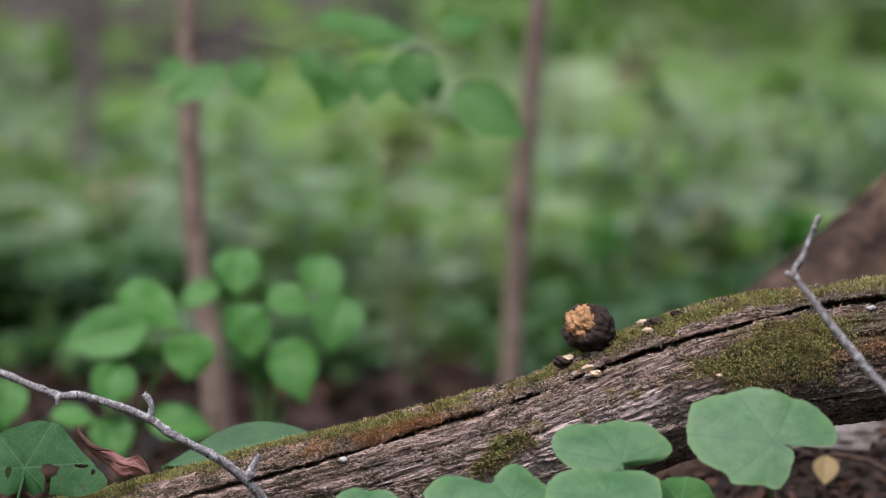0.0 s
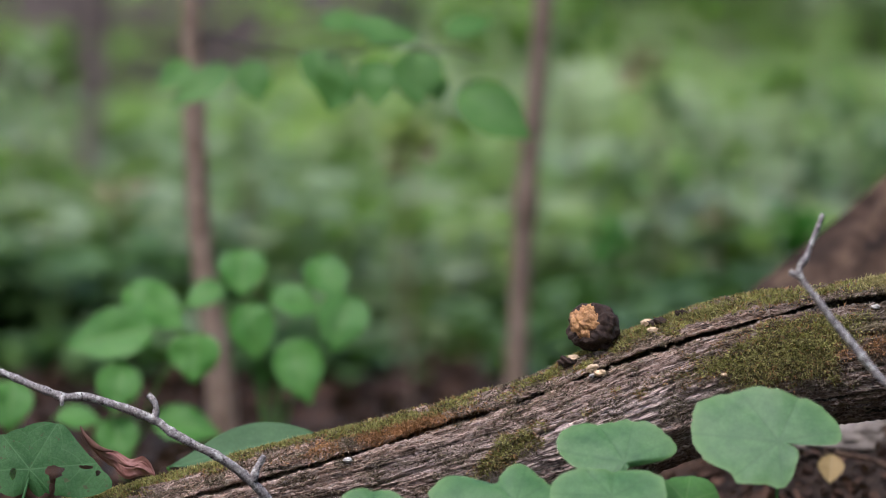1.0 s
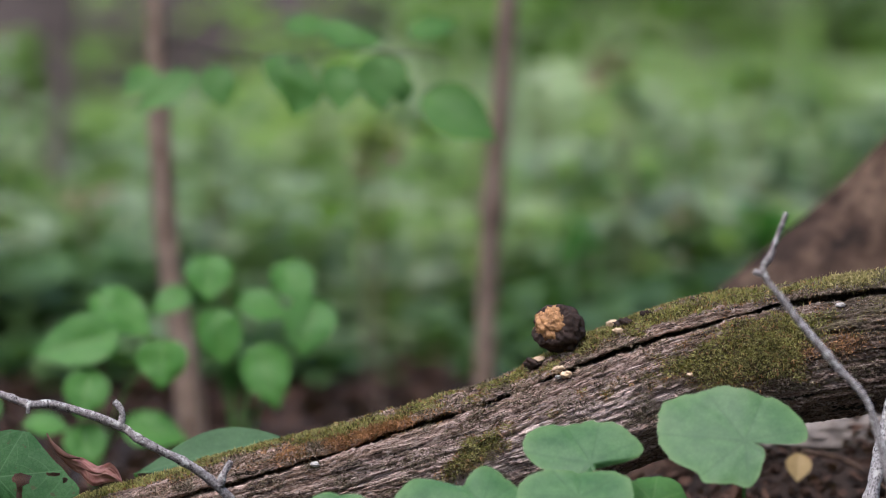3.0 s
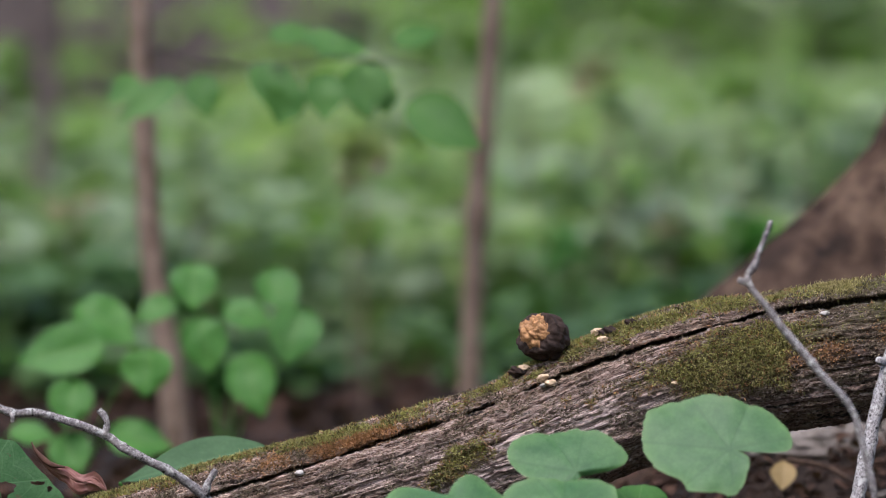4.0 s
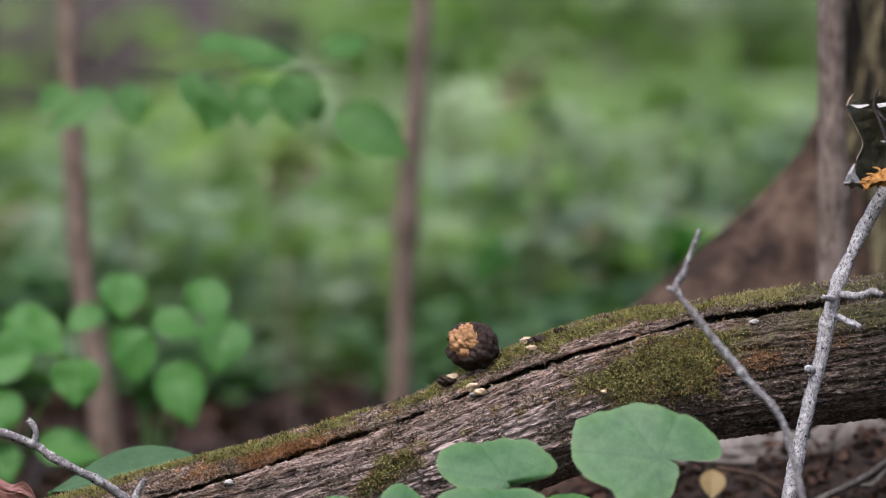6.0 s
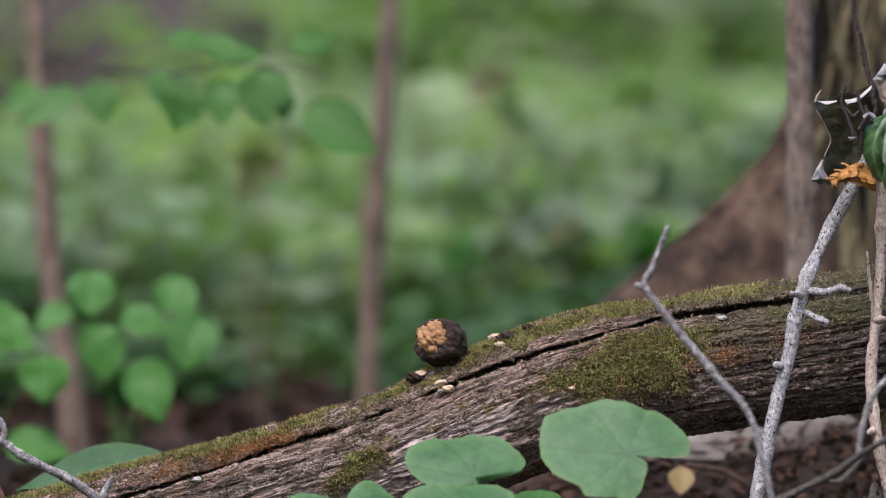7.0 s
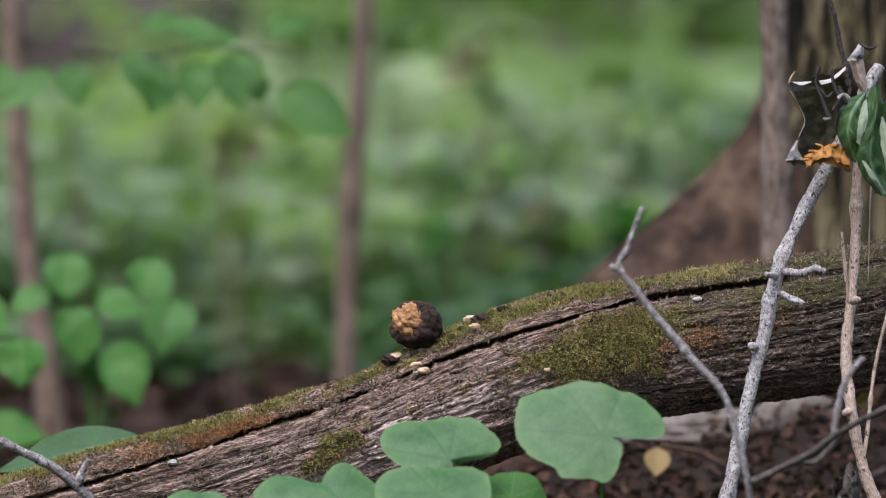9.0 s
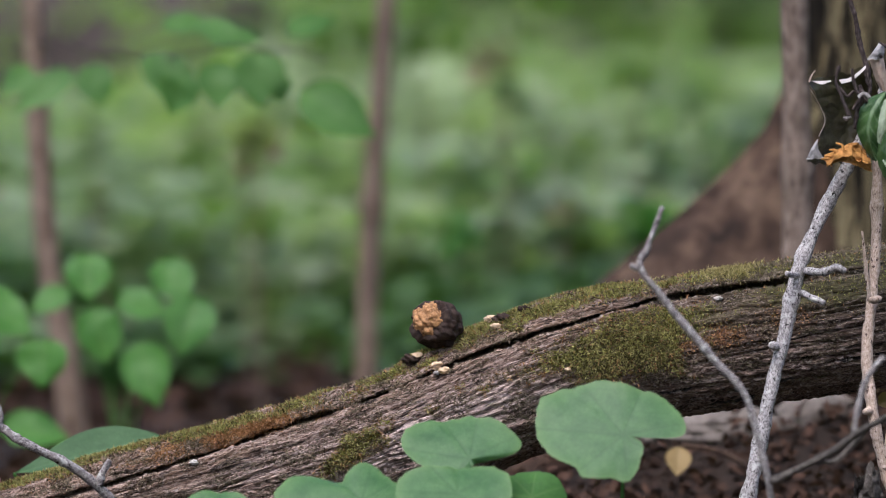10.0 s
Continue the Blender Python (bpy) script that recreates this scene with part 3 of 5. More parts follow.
def log_shape():
    line, s = smooth_path(LOG_LINE, NS)
    key_x = np.array([p[0] for p in LOG_LINE])
    rad = np.interp(line[:, 0], key_x, LOG_RADII)
    tan = np.gradient(line, axis=0)
    tan /= np.linalg.norm(tan, axis=1)[:, None]
    front = np.array([0, -1.0, 0]) - tan * tan[:, 1:2] * -1
    front /= np.linalg.norm(front, axis=1)[:, None]
    up = np.cross(front, tan) * -1
    up *= np.sign(up[:, 2:3])
    # angles: 0 faces the path, 90 is up; finer on the side of the path
    th = np.radians(np.concatenate([np.linspace(-95, 130, 290, endpoint=False), np.linspace(130, 265, 40, endpoint=False)]))
    S, T = np.meshgrid(s, th, indexing="ij")
    X = np.repeat(line[:, 0][:, None], NT, 1)
    deg = np.degrees(T)
    ring = T * 0.07
    crack = np.interp(X, [-0.6, -0.186, -0.118, -0.041, -0.026, 0.024, 0.05, 0.1, 0.14, 0.19, 0.27, 0.32, 0.37, 0.41, 0.6], [38, 38, 38, 45, 48, 50, 51, 50, 46, 44, 40, 44, 49, 48, 46])
    crack = crack + 4 * (fbm(X * 18, 0 * X, 3) - 0.5) + 2.5 * (fbm(X * 70, 0 * X, 4) - 0.5)
    off = np.radians(deg - crack) * rad[:, None]
    wide = 0.0013 + 0.006 * fbm(X * 16 + 3, 0 * X, 8) ** 2 + 0.0012 * np.exp(-((X + 0.03) / 0.06) ** 2)
    # both lips of the main check stand a little proud
    d = np.where(off > 0, 0.001 * np.exp(-np.abs(off) / 0.02), 0.001 * np.exp(-np.abs(off) / 0.012))
    d += 0.006 * np.exp(-((X + 0.02) / 0.05) ** 2 - ((off + 0.016) / 0.012) ** 2)
    d += 0.014 * (fbm(S * 5, ring * 14, 13) - 0.5)
    # lesser checks along the grain
    rng = np.random.default_rng(4)
    for k in range(46):
        x0, lo, dg = rng.uniform(-0.45, 0.6), rng.uniform(0.03, 0.2), rng.uniform(-75, 85)
        if rng.random() < 0.45:
            x0, dg = rng.uniform(0.28, 0.6), rng.uniform(-70, 22)
        o = np.radians(deg - dg - 7 * (fbm(X * 9 + k, 0 * X, 20 + k) - 0.5) - 5 * (fbm(X * 60 + k, 0 * X, 50 + k) - 0.5)) * rad[:, None]
        d -= rng.uniform(0.002, 0.005) * np.exp(-np.abs(o / rng.uniform(0.0006, 0.0012)) ** 2) * np.exp(-((X - x0) / lo) ** 4)
    warp = 0.007 * (fbm(S * 30, ring * 60, 15) - 0.5)
    ridge = 1 - np.abs(2 * fbm(S * 14, (ring + warp) * 190, 11, 4) - 1)
    d += 0.0007 * (ridge - 0.6) + 0.0022 * (fbm(S * 130, (ring + warp) * 420, 12, 3) - 0.5) + 0.0042 * (fbm(S * 420, ring * 460, 17, 2) - 0.5)
    # broken plates of wood standing over one another
    for k, (fs, fr, amp) in enumerate([(5, 70, 0.0009), (14, 160, 0.0008), (40, 300, 0.0008)]):
        plates = fbm(S * fs + 20 * warp, (ring + warp) * fr, 14 + 60 * k, 3)
        d += amp * (1 - 0.5 * np.clip((X - 0.26) / 0.1, 0, 1)) * np.clip((plates - 0.5) * 50, -1, 1)
    split = 0.034 * np.exp(-np.abs(off / wide) ** 6) * np.clip((X + 0.3) / 0.22, 0.3, 1) * np.clip((0.5 - X) / 0.06, 0.12, 1)

    def blob(x0, wx, g0, wg):
        return np.exp(-((X - x0) / wx) ** 2 - ((deg - g0) / wg) ** 2)
    big = fbm(S * 16, ring * 26, 21)
    moss = 0.9 * np.clip((deg - 56) / 25, 0, 1) * (0.35 + big) * np.where(X < -0.05, 1.15, np.where(X > 0.25, 0.28, 0.4))
    moss = moss + 1.3 * blob(0.305, 0.062, 4, 23) + 0.6 * blob(0.335, 0.06, 22, 14) + 0.45 * blob(0.22, 0.05, 14, 12) + 1.0 * blob(0.062, 0.029, 6, 14) + 0.55 * blob(0.035, 0.025, -4, 9) + 1.1 * blob(-0.05, 0.06, 72, 10)
    moss = moss + 0.7 * blob(0.52, 0.07, 34, 18) + 0.35 * blob(0.41, 0.06, 30, 13) + 0.6 * blob(0.5, 0.05, 30, 14) + 0.5 * blob(0.42, 0.07, 68, 12) + 0.6 * blob(0.24, 0.12, 64, 14) + 0.4 * blob(0.12, 0.06, 18, 8) + 0.5 * blob(0.53, 0.08, 50, 20)
    moss = moss * (0.55 + 1.1 * (big - 0.2)) + 0.9 * (fbm(S * 60, ring * 80, 23) - 0.55)
    moss = moss + 0.75 * np.clip((deg - 47) / 12, 0, 1) * (fbm(S * 34, ring * 60, 29) - 0.34) * (X > -0.05)
    moss = moss + 0.5 * np.exp(-((off + 0.009) / 0.008) ** 2) * (fbm(S * 28, ring * 40, 37) - 0.35) * (X > 0.0) * (X < 0.34)
    moss = np.clip((moss - 0.26) * 2.4, 0, 1) * np.clip(np.abs(off) / 0.006 - 0.4, 0, 1) * (deg > -40) * (deg < 150)
    film = 0.5 * np.clip((X - 0.36) / 0.07, 0, 1) * np.clip((deg - 2) / 18, 0, 1) * np.clip(2.4 * fbm(S * 22, ring * 46, 67) - 0.55, 0, 1) * (deg < 130)
    moss = np.maximum(moss, film)
    rust = 1.1 * blob(-0.085, 0.05, 57, 8) + 0.9 * blob(-0.02, 0.05, 54, 7) + 0.5 * blob(0.385, 0.03, 5, 9) + 0.3 * blob(0.46, 0.02, 12, 9)
    rust = np.clip(rust * (2.6 * fbm(S * 40, ring * 70, 25) - 0.7), 0, 1) * (moss < 0.8)
    # damp, darker wood right and below, with lens falloff painted into its colour
    damp_dim = np.clip((X - 0.2) / 0.12, 0, 1) * np.clip((30 - deg) / 26, 0, 1) * (deg < 120)
    damp_dim = np.clip(damp_dim + 0.35 * np.clip((-22 - deg) / 25, 0, 1), 0, 1)
    R = rad[:, None] + d * (1 - 0.4 * moss) + 0.0015 * moss
    v = line[:, None, :] + R[..., None] * (np.cos(T)[..., None] * front[:, None, :] + np.sin(T)[..., None] * up[:, None, :])
    v = v - split[..., None] * front[:, None, :]
    uv = np.stack([S, ring], -1)
    # right end darkened more, partly as painted falloff
    damp_dim = np.clip(damp_dim + 0.95 * np.clip((X - 0.37) / 0.09, 0, 1) * np.clip((86 - deg) / 12, 0, 1), 0, 1)
    damp_dim = damp_dim * (1 - 0.5 * np.clip((4 - deg) / 36, 0, 1))
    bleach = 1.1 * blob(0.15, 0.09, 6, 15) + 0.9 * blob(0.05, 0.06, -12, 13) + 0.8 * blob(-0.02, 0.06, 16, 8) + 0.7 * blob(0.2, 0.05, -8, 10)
    damp_dim = np.clip(damp_dim + 0.75 * np.clip((X - 0.26) / 0.07, 0, 1) * (deg > 28) * (deg < 110), 0, 1)
    return v, uv, moss, rust, damp_dim, np.clip(bleach, 0, 1) * (1 - moss)


LOG_V, LOG_UV, LOG_MOSS, LOG_RUST, LOG_DAMP_DIM, LOG_BLEACH = log_shape()
log_faces = grid_faces(NS, NT, True)
log_faces.append(tuple(range(NT)))
log_faces.append(tuple((NS - 1) * NT + j for j in reversed(range(NT))))
fallen_log = thing("fallen_log", tuple(LOG_V[NS // 2].min(0)), "weathered grey-brown fallen log, split along its grain, with patches of moss", "log")
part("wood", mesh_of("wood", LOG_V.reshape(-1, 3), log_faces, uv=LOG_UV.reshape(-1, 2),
                     attrs={"moss": LOG_MOSS, "rust": LOG_RUST, "damp_dim": LOG_DAMP_DIM, "bleach": LOG_BLEACH}), M_LOG, fallen_log)


def tufts(name, density, count, reach, seed, lay=0.5):
    """Short curved blades growing from the log where the density says."""
    rng = np.random.default_rng(seed)
    lim = slice(200, NS - 60)
    dens = density[lim, :285].copy()
    w = np.cumsum(dens.ravel() ** 1.3)
    pick = np.searchsorted(w, rng.uniform(0, w[-1], count))
    i, j = pick // dens.shape[1] + 200, pick % dens.shape[1]
    p = LOG_V[i, j] + (LOG_V[np.minimum(i + 1, NS - 1), j] - LOG_V[i, j]) * rng.random((count, 1)) + (LOG_V[i, (j + 1) % NT] - LOG_V[i, j]) * rng.random((count, 1))
    nrm = np.cross(LOG_V[np.minimum(i + 3, NS - 1), j] - LOG_V[i - 3, j], LOG_V[i, (j + 3) % NT] - LOG_V[i, j - 3])
    mid = LOG_V.mean(1)[i]
    nrm *= np.sign((nrm * (p - mid)).sum(1))[:, None]
    nrm /= np.linalg.norm(nrm, axis=1)[:, None] + 1e-9
    clump = fbm(p[:, 0] * 90, (p[:, 2] + p[:, 1]) * 90, seed, 2)[:, None]
    way = nrm + rng.normal(0, lay, (count, 3)) + np.array([0, -0.1, -0.12])
    way /= np.linalg.norm(way, axis=1)[:, None]
    ln = reach * rng.uniform(0.45, 1.3, (count, 1)) * (0.5 + clump)
    bend = rng.normal(0, 0.35, (count, 3)) + np.array([0, 0, -0.2])
    side = np.cross(way, rng.normal(0, 1, (count, 3)))
    side /= np.linalg.norm(side, axis=1)[:, None] + 1e-9
    w0 = 0.00042 * rng.uniform(0.7, 1.5, (count, 1))
    m = p + way * ln * 0.55
    tip = m + (way + bend) * ln * 0.45
    p = p - nrm * 0.0008
    v = np.stack([p - side * w0, p + side * w0, m + side * w0 * 0.9, m - side * w0 * 0.9, tip], 1).reshape(-1, 3)
    f = []
    for k in range(count):
        f.append((5 * k, 5 * k + 1, 5 * k + 2, 5 * k + 3))
        f.append((5 * k + 3, 5 * k + 2, 5 * k + 4))
    return mesh_of(name, v, f)


# beyond the thick cushions only a thin film of moss goes on
thin = 1 - 0.85 * np.clip((LOG_V[..., 0] - 0.35) / 0.05, 0, 1)
part("moss", tufts("moss", LOG_MOSS * thin, 92000, 0.0039, 2, 1.0), M_MOSS, fallen_log, "olive-green moss in short tufts", "stuff")
crust = np.clip(fbm(LOG_UV[..., 0] * 60, LOG_UV[..., 1] * 90, 61, 3) - 0.4 + 0.12 * (LOG_UV[..., 1] > 0.055), 0, 1) * (1 - 0.8 * LOG_MOSS) * (LOG_UV[..., 1] > -0.035)
part("lichen_crust", tufts("lichen_crust", crust, 120000, 0.0026, 9, 1.4), M_CRUST, fallen_log, "grey-brown crust of dry lichen and bark fibres", "stuff")
part("dead_moss", tufts("dead_moss", LOG_RUST + 0.09 * thin * (LOG_MOSS > 0.05), 24000, 0.0036, 3, 1.0), M_RUST, fallen_log, "rust-brown dried moss", "stuff")

tuft_spot = np.exp(-((LOG_V[..., 0] - 0.408) / 0.02) ** 2 - ((np.degrees(LOG_UV[..., 1] / 0.07) - 74) / 13) ** 2)
part("dry_moss", tufts("dry_moss", tuft_spot * (tuft_spot > 0.05), 3000, 0.0052, 6, 1.0), M_STRAW, fallen_log, "straw-yellow dry moss strands", "stuff")

# ---- plants in front of the log ----
def leaf_plant(place, rim, label, lean, foot, seed, material=None, cup=0.05, stalk=0.0016, **more):
    top = thing("broadleaf_plant", (foot[0], foot[1], 0.0), label, "plant", "broadleaf plants by the log")
    p = np.array(place)
    stem = part("stalk", tube("stalk", [(foot[0], foot[1], -0.01), (0.6 * foot[0] + 0.4 * p[0], foot[1] * 0.7 + p[1] * 0.3, p[2] * 0.55), tuple(p + [0, 0.004, -0.003])], [stalk * 1.3, stalk, stalk * 0.8], 24, 8, 0.05, seed=seed), material or M_LEAF_MID, top)
    part("leaf", polar_leaf("leaf", place, rim, lean, cup=cup, seed=seed, **more), material or M_LEAF, stem)
    return top


def rim_of(scale, pairs):
    return [(a, r * scale) for a, r in pairs]


PX = 0.0005
leaf_plant((0.2940, -0.3500, 0.1388), rim_of(PX, [(-8, 40), (-5, 78), (-2, 106), (5, 116), (15, 113), (26, 107), (38, 103), (48, 97), (60, 88), (68, 84), (80, 85), (98, 90), (117, 107), (134, 121), (147, 146), (155, 160), (168, 155), (179, 151), (187, 144), (193, 134), (200, 120), (212, 104), (222, 106), (233, 88), (250, 72), (263, 73), (276, 74), (291, 62), (306, 50), (322, 44), (335, 36), (344, 22), (349, 10)]),
           "round notched matt green leaf on a thin stalk", 38, (0.29, -0.36), 3, cup=0.03, na=260)
leaf_plant((0.1579, -0.3300, 0.1202), rim_of(PX, [(-6, 14), (5, 40), (8, 78), (11, 90), (17, 99), (24, 95), (39, 87), (58, 80), (79, 72), (88, 78), (104, 74), (125, 84), (143, 110), (155, 125), (163, 129), (169, 124), (176, 113), (184, 94), (190, 72), (205, 50), (240, 26), (265, 14), (320, 10), (345, 10)]),
           "round notched matt green leaf on a thin stalk", 45, (0.155, -0.34), 5)
leaf_plant((0.1454, -0.3800, 0.0922), rim_of(PX, [(0, 98), (20, 95), (40, 72), (60, 55), (90, 46), (120, 55), (145, 80), (165, 108), (180, 112), (215, 80), (250, 60), (290, 60), (330, 80)]),
           "broad matt green leaf low beside the log", 50, (0.14, -0.40), 7)
leaf_plant((0.0606, -0.3600, 0.0859), rim_of(PX, [(0, 85), (25, 75), (50, 66), (80, 70), (110, 60), (130, 50), (140, 62), (158, 140), (170, 158), (182, 150), (215, 90), (250, 60), (290, 55), (330, 70)]),
           "broad matt green leaf with a deep sinus", 48, (0.06, -0.38), 9)
leaf_plant((0.2126, -0.3000, 0.0821), rim_of(PX, [(0, 65), (30, 60), (60, 48), (90, 44), (120, 50), (150, 60), (180, 70), (230, 50), (270, 40), (320, 50)]),
           "small fresh green leaf low beside the log", 50, (0.21, -0.32), 11, M_LEAF_MID)
leaf_plant((-0.0669, -0.3800, 0.0797), rim_of(PX, [(0, 70), (30, 56), (60, 42), (90, 38), (130, 48), (160, 62), (180, 70), (230, 50), (270, 40), (320, 50)]),
           "matt green leaf low beside the log", 50, (-0.07, -0.40), 13)

# the worn leaf and the dry leaf at the log's low end
worn = leaf_plant((-0.3860, -0.0600, 0.0991), rim_of(PX, [(-142, 68), (-121, 58), (-104, 42), (-97, 28), (-88, 34), (-71, 52), (-55, 50), (-40, 74), (-26, 118), (-12, 156), (-8, 154), (0, 134), (13, 113), (24, 104), (36, 100), (54, 102), (66, 94), (79, 87), (100, 76), (125, 78), (160, 110), (190, 110)]),
                  "large deep green leaf with bite holes and tears", 18, (-0.40, -0.10), 15, M_LEAF_DARK, cup=0.05, veins=6, nr=84, na=520, vein_width=0.0004,
                  holes=[(PX * 46, PX * -5, PX * 17, PX * 11), (PX * 42, PX * -32, PX * 6, PX * 26), (PX * -31, PX * -9, PX * 6, PX * 9), (PX * 104, PX * 4, PX * 12, PX * 4), (PX * 126, PX * -6, PX * 6, PX * 6), (PX * -8, PX * -46, PX * 5, PX * 10)])
dry = thing("dry_leaf", (-0.3272, -0.0200, 0.1166), "curled dry red-brown fallen leaf on the log", "leaf")
dry_blade = part("blade", lofted("blade", [(-0.3382, -0.0300, 0.1334), (-0.3297, -0.0350, 0.1222), (-0.3187, -0.0350, 0.1159), (-0.3069, -0.0300, 0.1135), (-0.2932, -0.0300, 0.1062), (-0.2810, -0.0350, 0.1091), (-0.2713, -0.0300, 0.0941)],
                                 [(-0.3367, -0.0300, 0.1293), (-0.3283, -0.0300, 0.1135), (-0.3184, -0.0300, 0.1041), (-0.3084, -0.0300, 0.0973), (-0.2985, -0.0300, 0.0878), (-0.2859, -0.0300, 0.0904), (-0.2718, -0.0300, 0.0920)], 0.003, 0.004, 5, 60, 26, 6.0, 2.0), M_RED, dry)
part("curled_rim", tube("curled_rim", [(-0.3401, -0.0350, 0.1374), (-0.3368, -0.0380, 0.1302), (-0.3289, -0.0400, 0.1214), (-0.3200, -0.0400, 0.1157), (-0.3097, -0.0360, 0.1139)], [0.0006, 0.0014, 0.0026, 0.0022, 0.0008], 40, 9, 0.25, 0, 6), M_RIM, dry_blade, "dark curled leaf rim")
lean_leaf = thing("ground_plant", (-0.1915, 0.22, 0.0), "long smooth green leaf standing behind the log", "plant")
part("leaf", long_leaf("leaf", (-0.2673, 0.1600, 0.0870), 0.1512, 0.0520, 44, 6, -73, 0.12, 0.02, 7, 30, 17, 0.6, 0.85, 0.02), M_LEAF_DULL, lean_leaf)
part("stalk", tube("stalk", [(-0.1915, 0.22, -0.01), (-0.2450, 0.2000, 0.0554), (-0.2663, 0.1600, 0.0864)], [0.002, 0.0018, 0.0014], 20, 8), M_LEAF_MID, lean_leaf)

# ---- sticks and twigs ----
def stick(name, label, main, radii, material, arms=(), n=120, knots=5, seed=1, rough=0.2, group="", wander=0.004):
    top = thing(name, main[0], label, "stick", group)
    part("stem", tube("stem", main, radii, n, 14, rough, knots, seed, 60, wander), material, top)
    for k, (pts, rr, *own) in enumerate(arms):
        part("side_twig", tube("side_twig", pts, rr, 26, 10, rough, 1, seed + 7 * k + 3, 80), own[0] if own else material, top)
    return top


stick("dry_branch", "thin grey lichen-spotted dry branch lying across the log",
      [(-0.4753, -0.1600, 0.2173), (-0.4034, -0.1600, 0.1921), (-0.3545, -0.1600, 0.1725), (-0.3262, -0.1600, 0.1700), (-0.2690, -0.1500, 0.1493), (-0.2494, -0.1500, 0.1354), (-0.2059, -0.1400, 0.1121), (-0.1819, -0.1300, 0.0919), (-0.1625, -0.1200, 0.0695), (-0.1370, -0.1000, 0.0328)],
      [0.0026, 0.0032, 0.0039, 0.0041, 0.0046], M_TWIG,
      [([(-0.2679, -0.1500, 0.1488), (-0.2659, -0.1500, 0.1591), (-0.2684, -0.1500, 0.1664), (-0.2731, -0.1500, 0.1720)], [0.0036, 0.0028, 0.0026]),
       ([(-0.1788, -0.1300, 0.0919), (-0.1747, -0.1300, 0.1022), (-0.1679, -0.1300, 0.1146)], [0.0039, 0.0031, 0.0031]),
       ([(-0.3530, -0.1600, 0.1725), (-0.3512, -0.1650, 0.1682), (-0.3512, -0.1650, 0.1630)], [0.0031, 0.0021, 0.0015])], 160, 8, 2)
stick("grey_twig", "bare grey kinked twig standing before the log",
      [(0.3302, -0.4200, 0.3427), (0.3239, -0.4200, 0.3250), (0.3171, -0.4200, 0.3052), (0.3108, -0.4200, 0.2890), (0.3301, -0.4200, 0.2627), (0.3520, -0.4200, 0.2349), (0.3763, -0.4200, 0.2045), (0.3962, -0.4200, 0.1817), (0.4066, -0.4200, 0.1541), (0.4175, -0.4200, 0.0981), (0.4267, -0.4000, 0.0478)],
      [0.0020, 0.0030, 0.0037, 0.0032, 0.0030, 0.0030], M_TWIG,
      # lower arms in darker bark than the stem, their shaded side painted in
      [([(0.4185, -0.4200, 0.0981), (0.4416, -0.4200, 0.1076), (0.4755, -0.4400, 0.1259), (0.4993, -0.4600, 0.1444), (0.5413, -0.5000, 0.1679), (0.5810, -0.5000, 0.1843)], [0.0032, 0.0032, 0.0030, 0.0022], M_TWIG_MID),
       ([(0.4601, -0.4300, 0.1177), (0.4766, -0.4200, 0.1148), (0.4918, -0.4200, 0.1274), (0.5053, -0.4300, 0.1436)], [0.0020, 0.0025, 0.0020], M_TWIG_MID),
       ([(0.4924, -0.4500, 0.1366), (0.4953, -0.4500, 0.1588), (0.5048, -0.4500, 0.1884), (0.5200, -0.4500, 0.2079)], [0.0027, 0.0030, 0.0027]),
       ([(0.3118, -0.4200, 0.2884), (0.3058, -0.4200, 0.2896), (0.3009, -0.4200, 0.2917)], [0.0030, 0.0020])], 150, 6, 3)
stick("upright_stick", "silver-grey spotted stick leaning upright before the log",
      [(0.3985, -0.1600, 0.0061), (0.4163, -0.1600, 0.0780), (0.4326, -0.1500, 0.1442), (0.4516, -0.1400, 0.2156), (0.4683, -0.1300, 0.2769), (0.4884, -0.1200, 0.3202), (0.5143, -0.1100, 0.3676), (0.5413, -0.1000, 0.4171), (0.5657, -0.0900, 0.4585)],
      [0.0075, 0.0067, 0.0065, 0.0062, 0.0060], M_TWIG_PALE,
      [([(0.4703, -0.1300, 0.2733), (0.4860, -0.1600, 0.2725), (0.4983, -0.1700, 0.2767), (0.5060, -0.1700, 0.2729)], [0.0036, 0.0034, 0.0031]),
       ([(0.4679, -0.1300, 0.2526), (0.4753, -0.1600, 0.2495), (0.4859, -0.1700, 0.2445)], [0.0036, 0.0028, 0.0026]),
       ([(0.4661, -0.1300, 0.2692), (0.4582, -0.1500, 0.2701), (0.4535, -0.1600, 0.2721)], [0.0036, 0.0031, 0.0021]),
       ([(0.4472, -0.1400, 0.2043), (0.4415, -0.1500, 0.2054), (0.4376, -0.1550, 0.2068)], [0.0041, 0.0036, 0.0026])], 170, 5, 4)
stick("tan_stick", "thin tan-brown stick with nodes standing before the log",
      [(0.5805, -0.1400, 0.0007), (0.5496, -0.1400, 0.0635), (0.5358, -0.1400, 0.1026), (0.5299, -0.1400, 0.1442), (0.5262, -0.1300, 0.1877), (0.5326, -0.1200, 0.2441), (0.5384, -0.1100, 0.2955), (0.5414, -0.1000, 0.3626), (0.5453, -0.0900, 0.4247)],
      [0.0067, 0.0052, 0.0052, 0.0047, 0.0041], M_TWIG_TAN,
      [([(0.5315, -0.1200, 0.2416), (0.5280, -0.1200, 0.2753), (0.5255, -0.1200, 0.3075)], [0.0021, 0.0016, 0.0010]),
       ([(0.5329, -0.1300, 0.2445), (0.5385, -0.1400, 0.2464)], [0.0036, 0.0026]),
       ([(0.5294, -0.1400, 0.1442), (0.5224, -0.1500, 0.1433)], [0.0036, 0.0026])], 170, 6, 5)
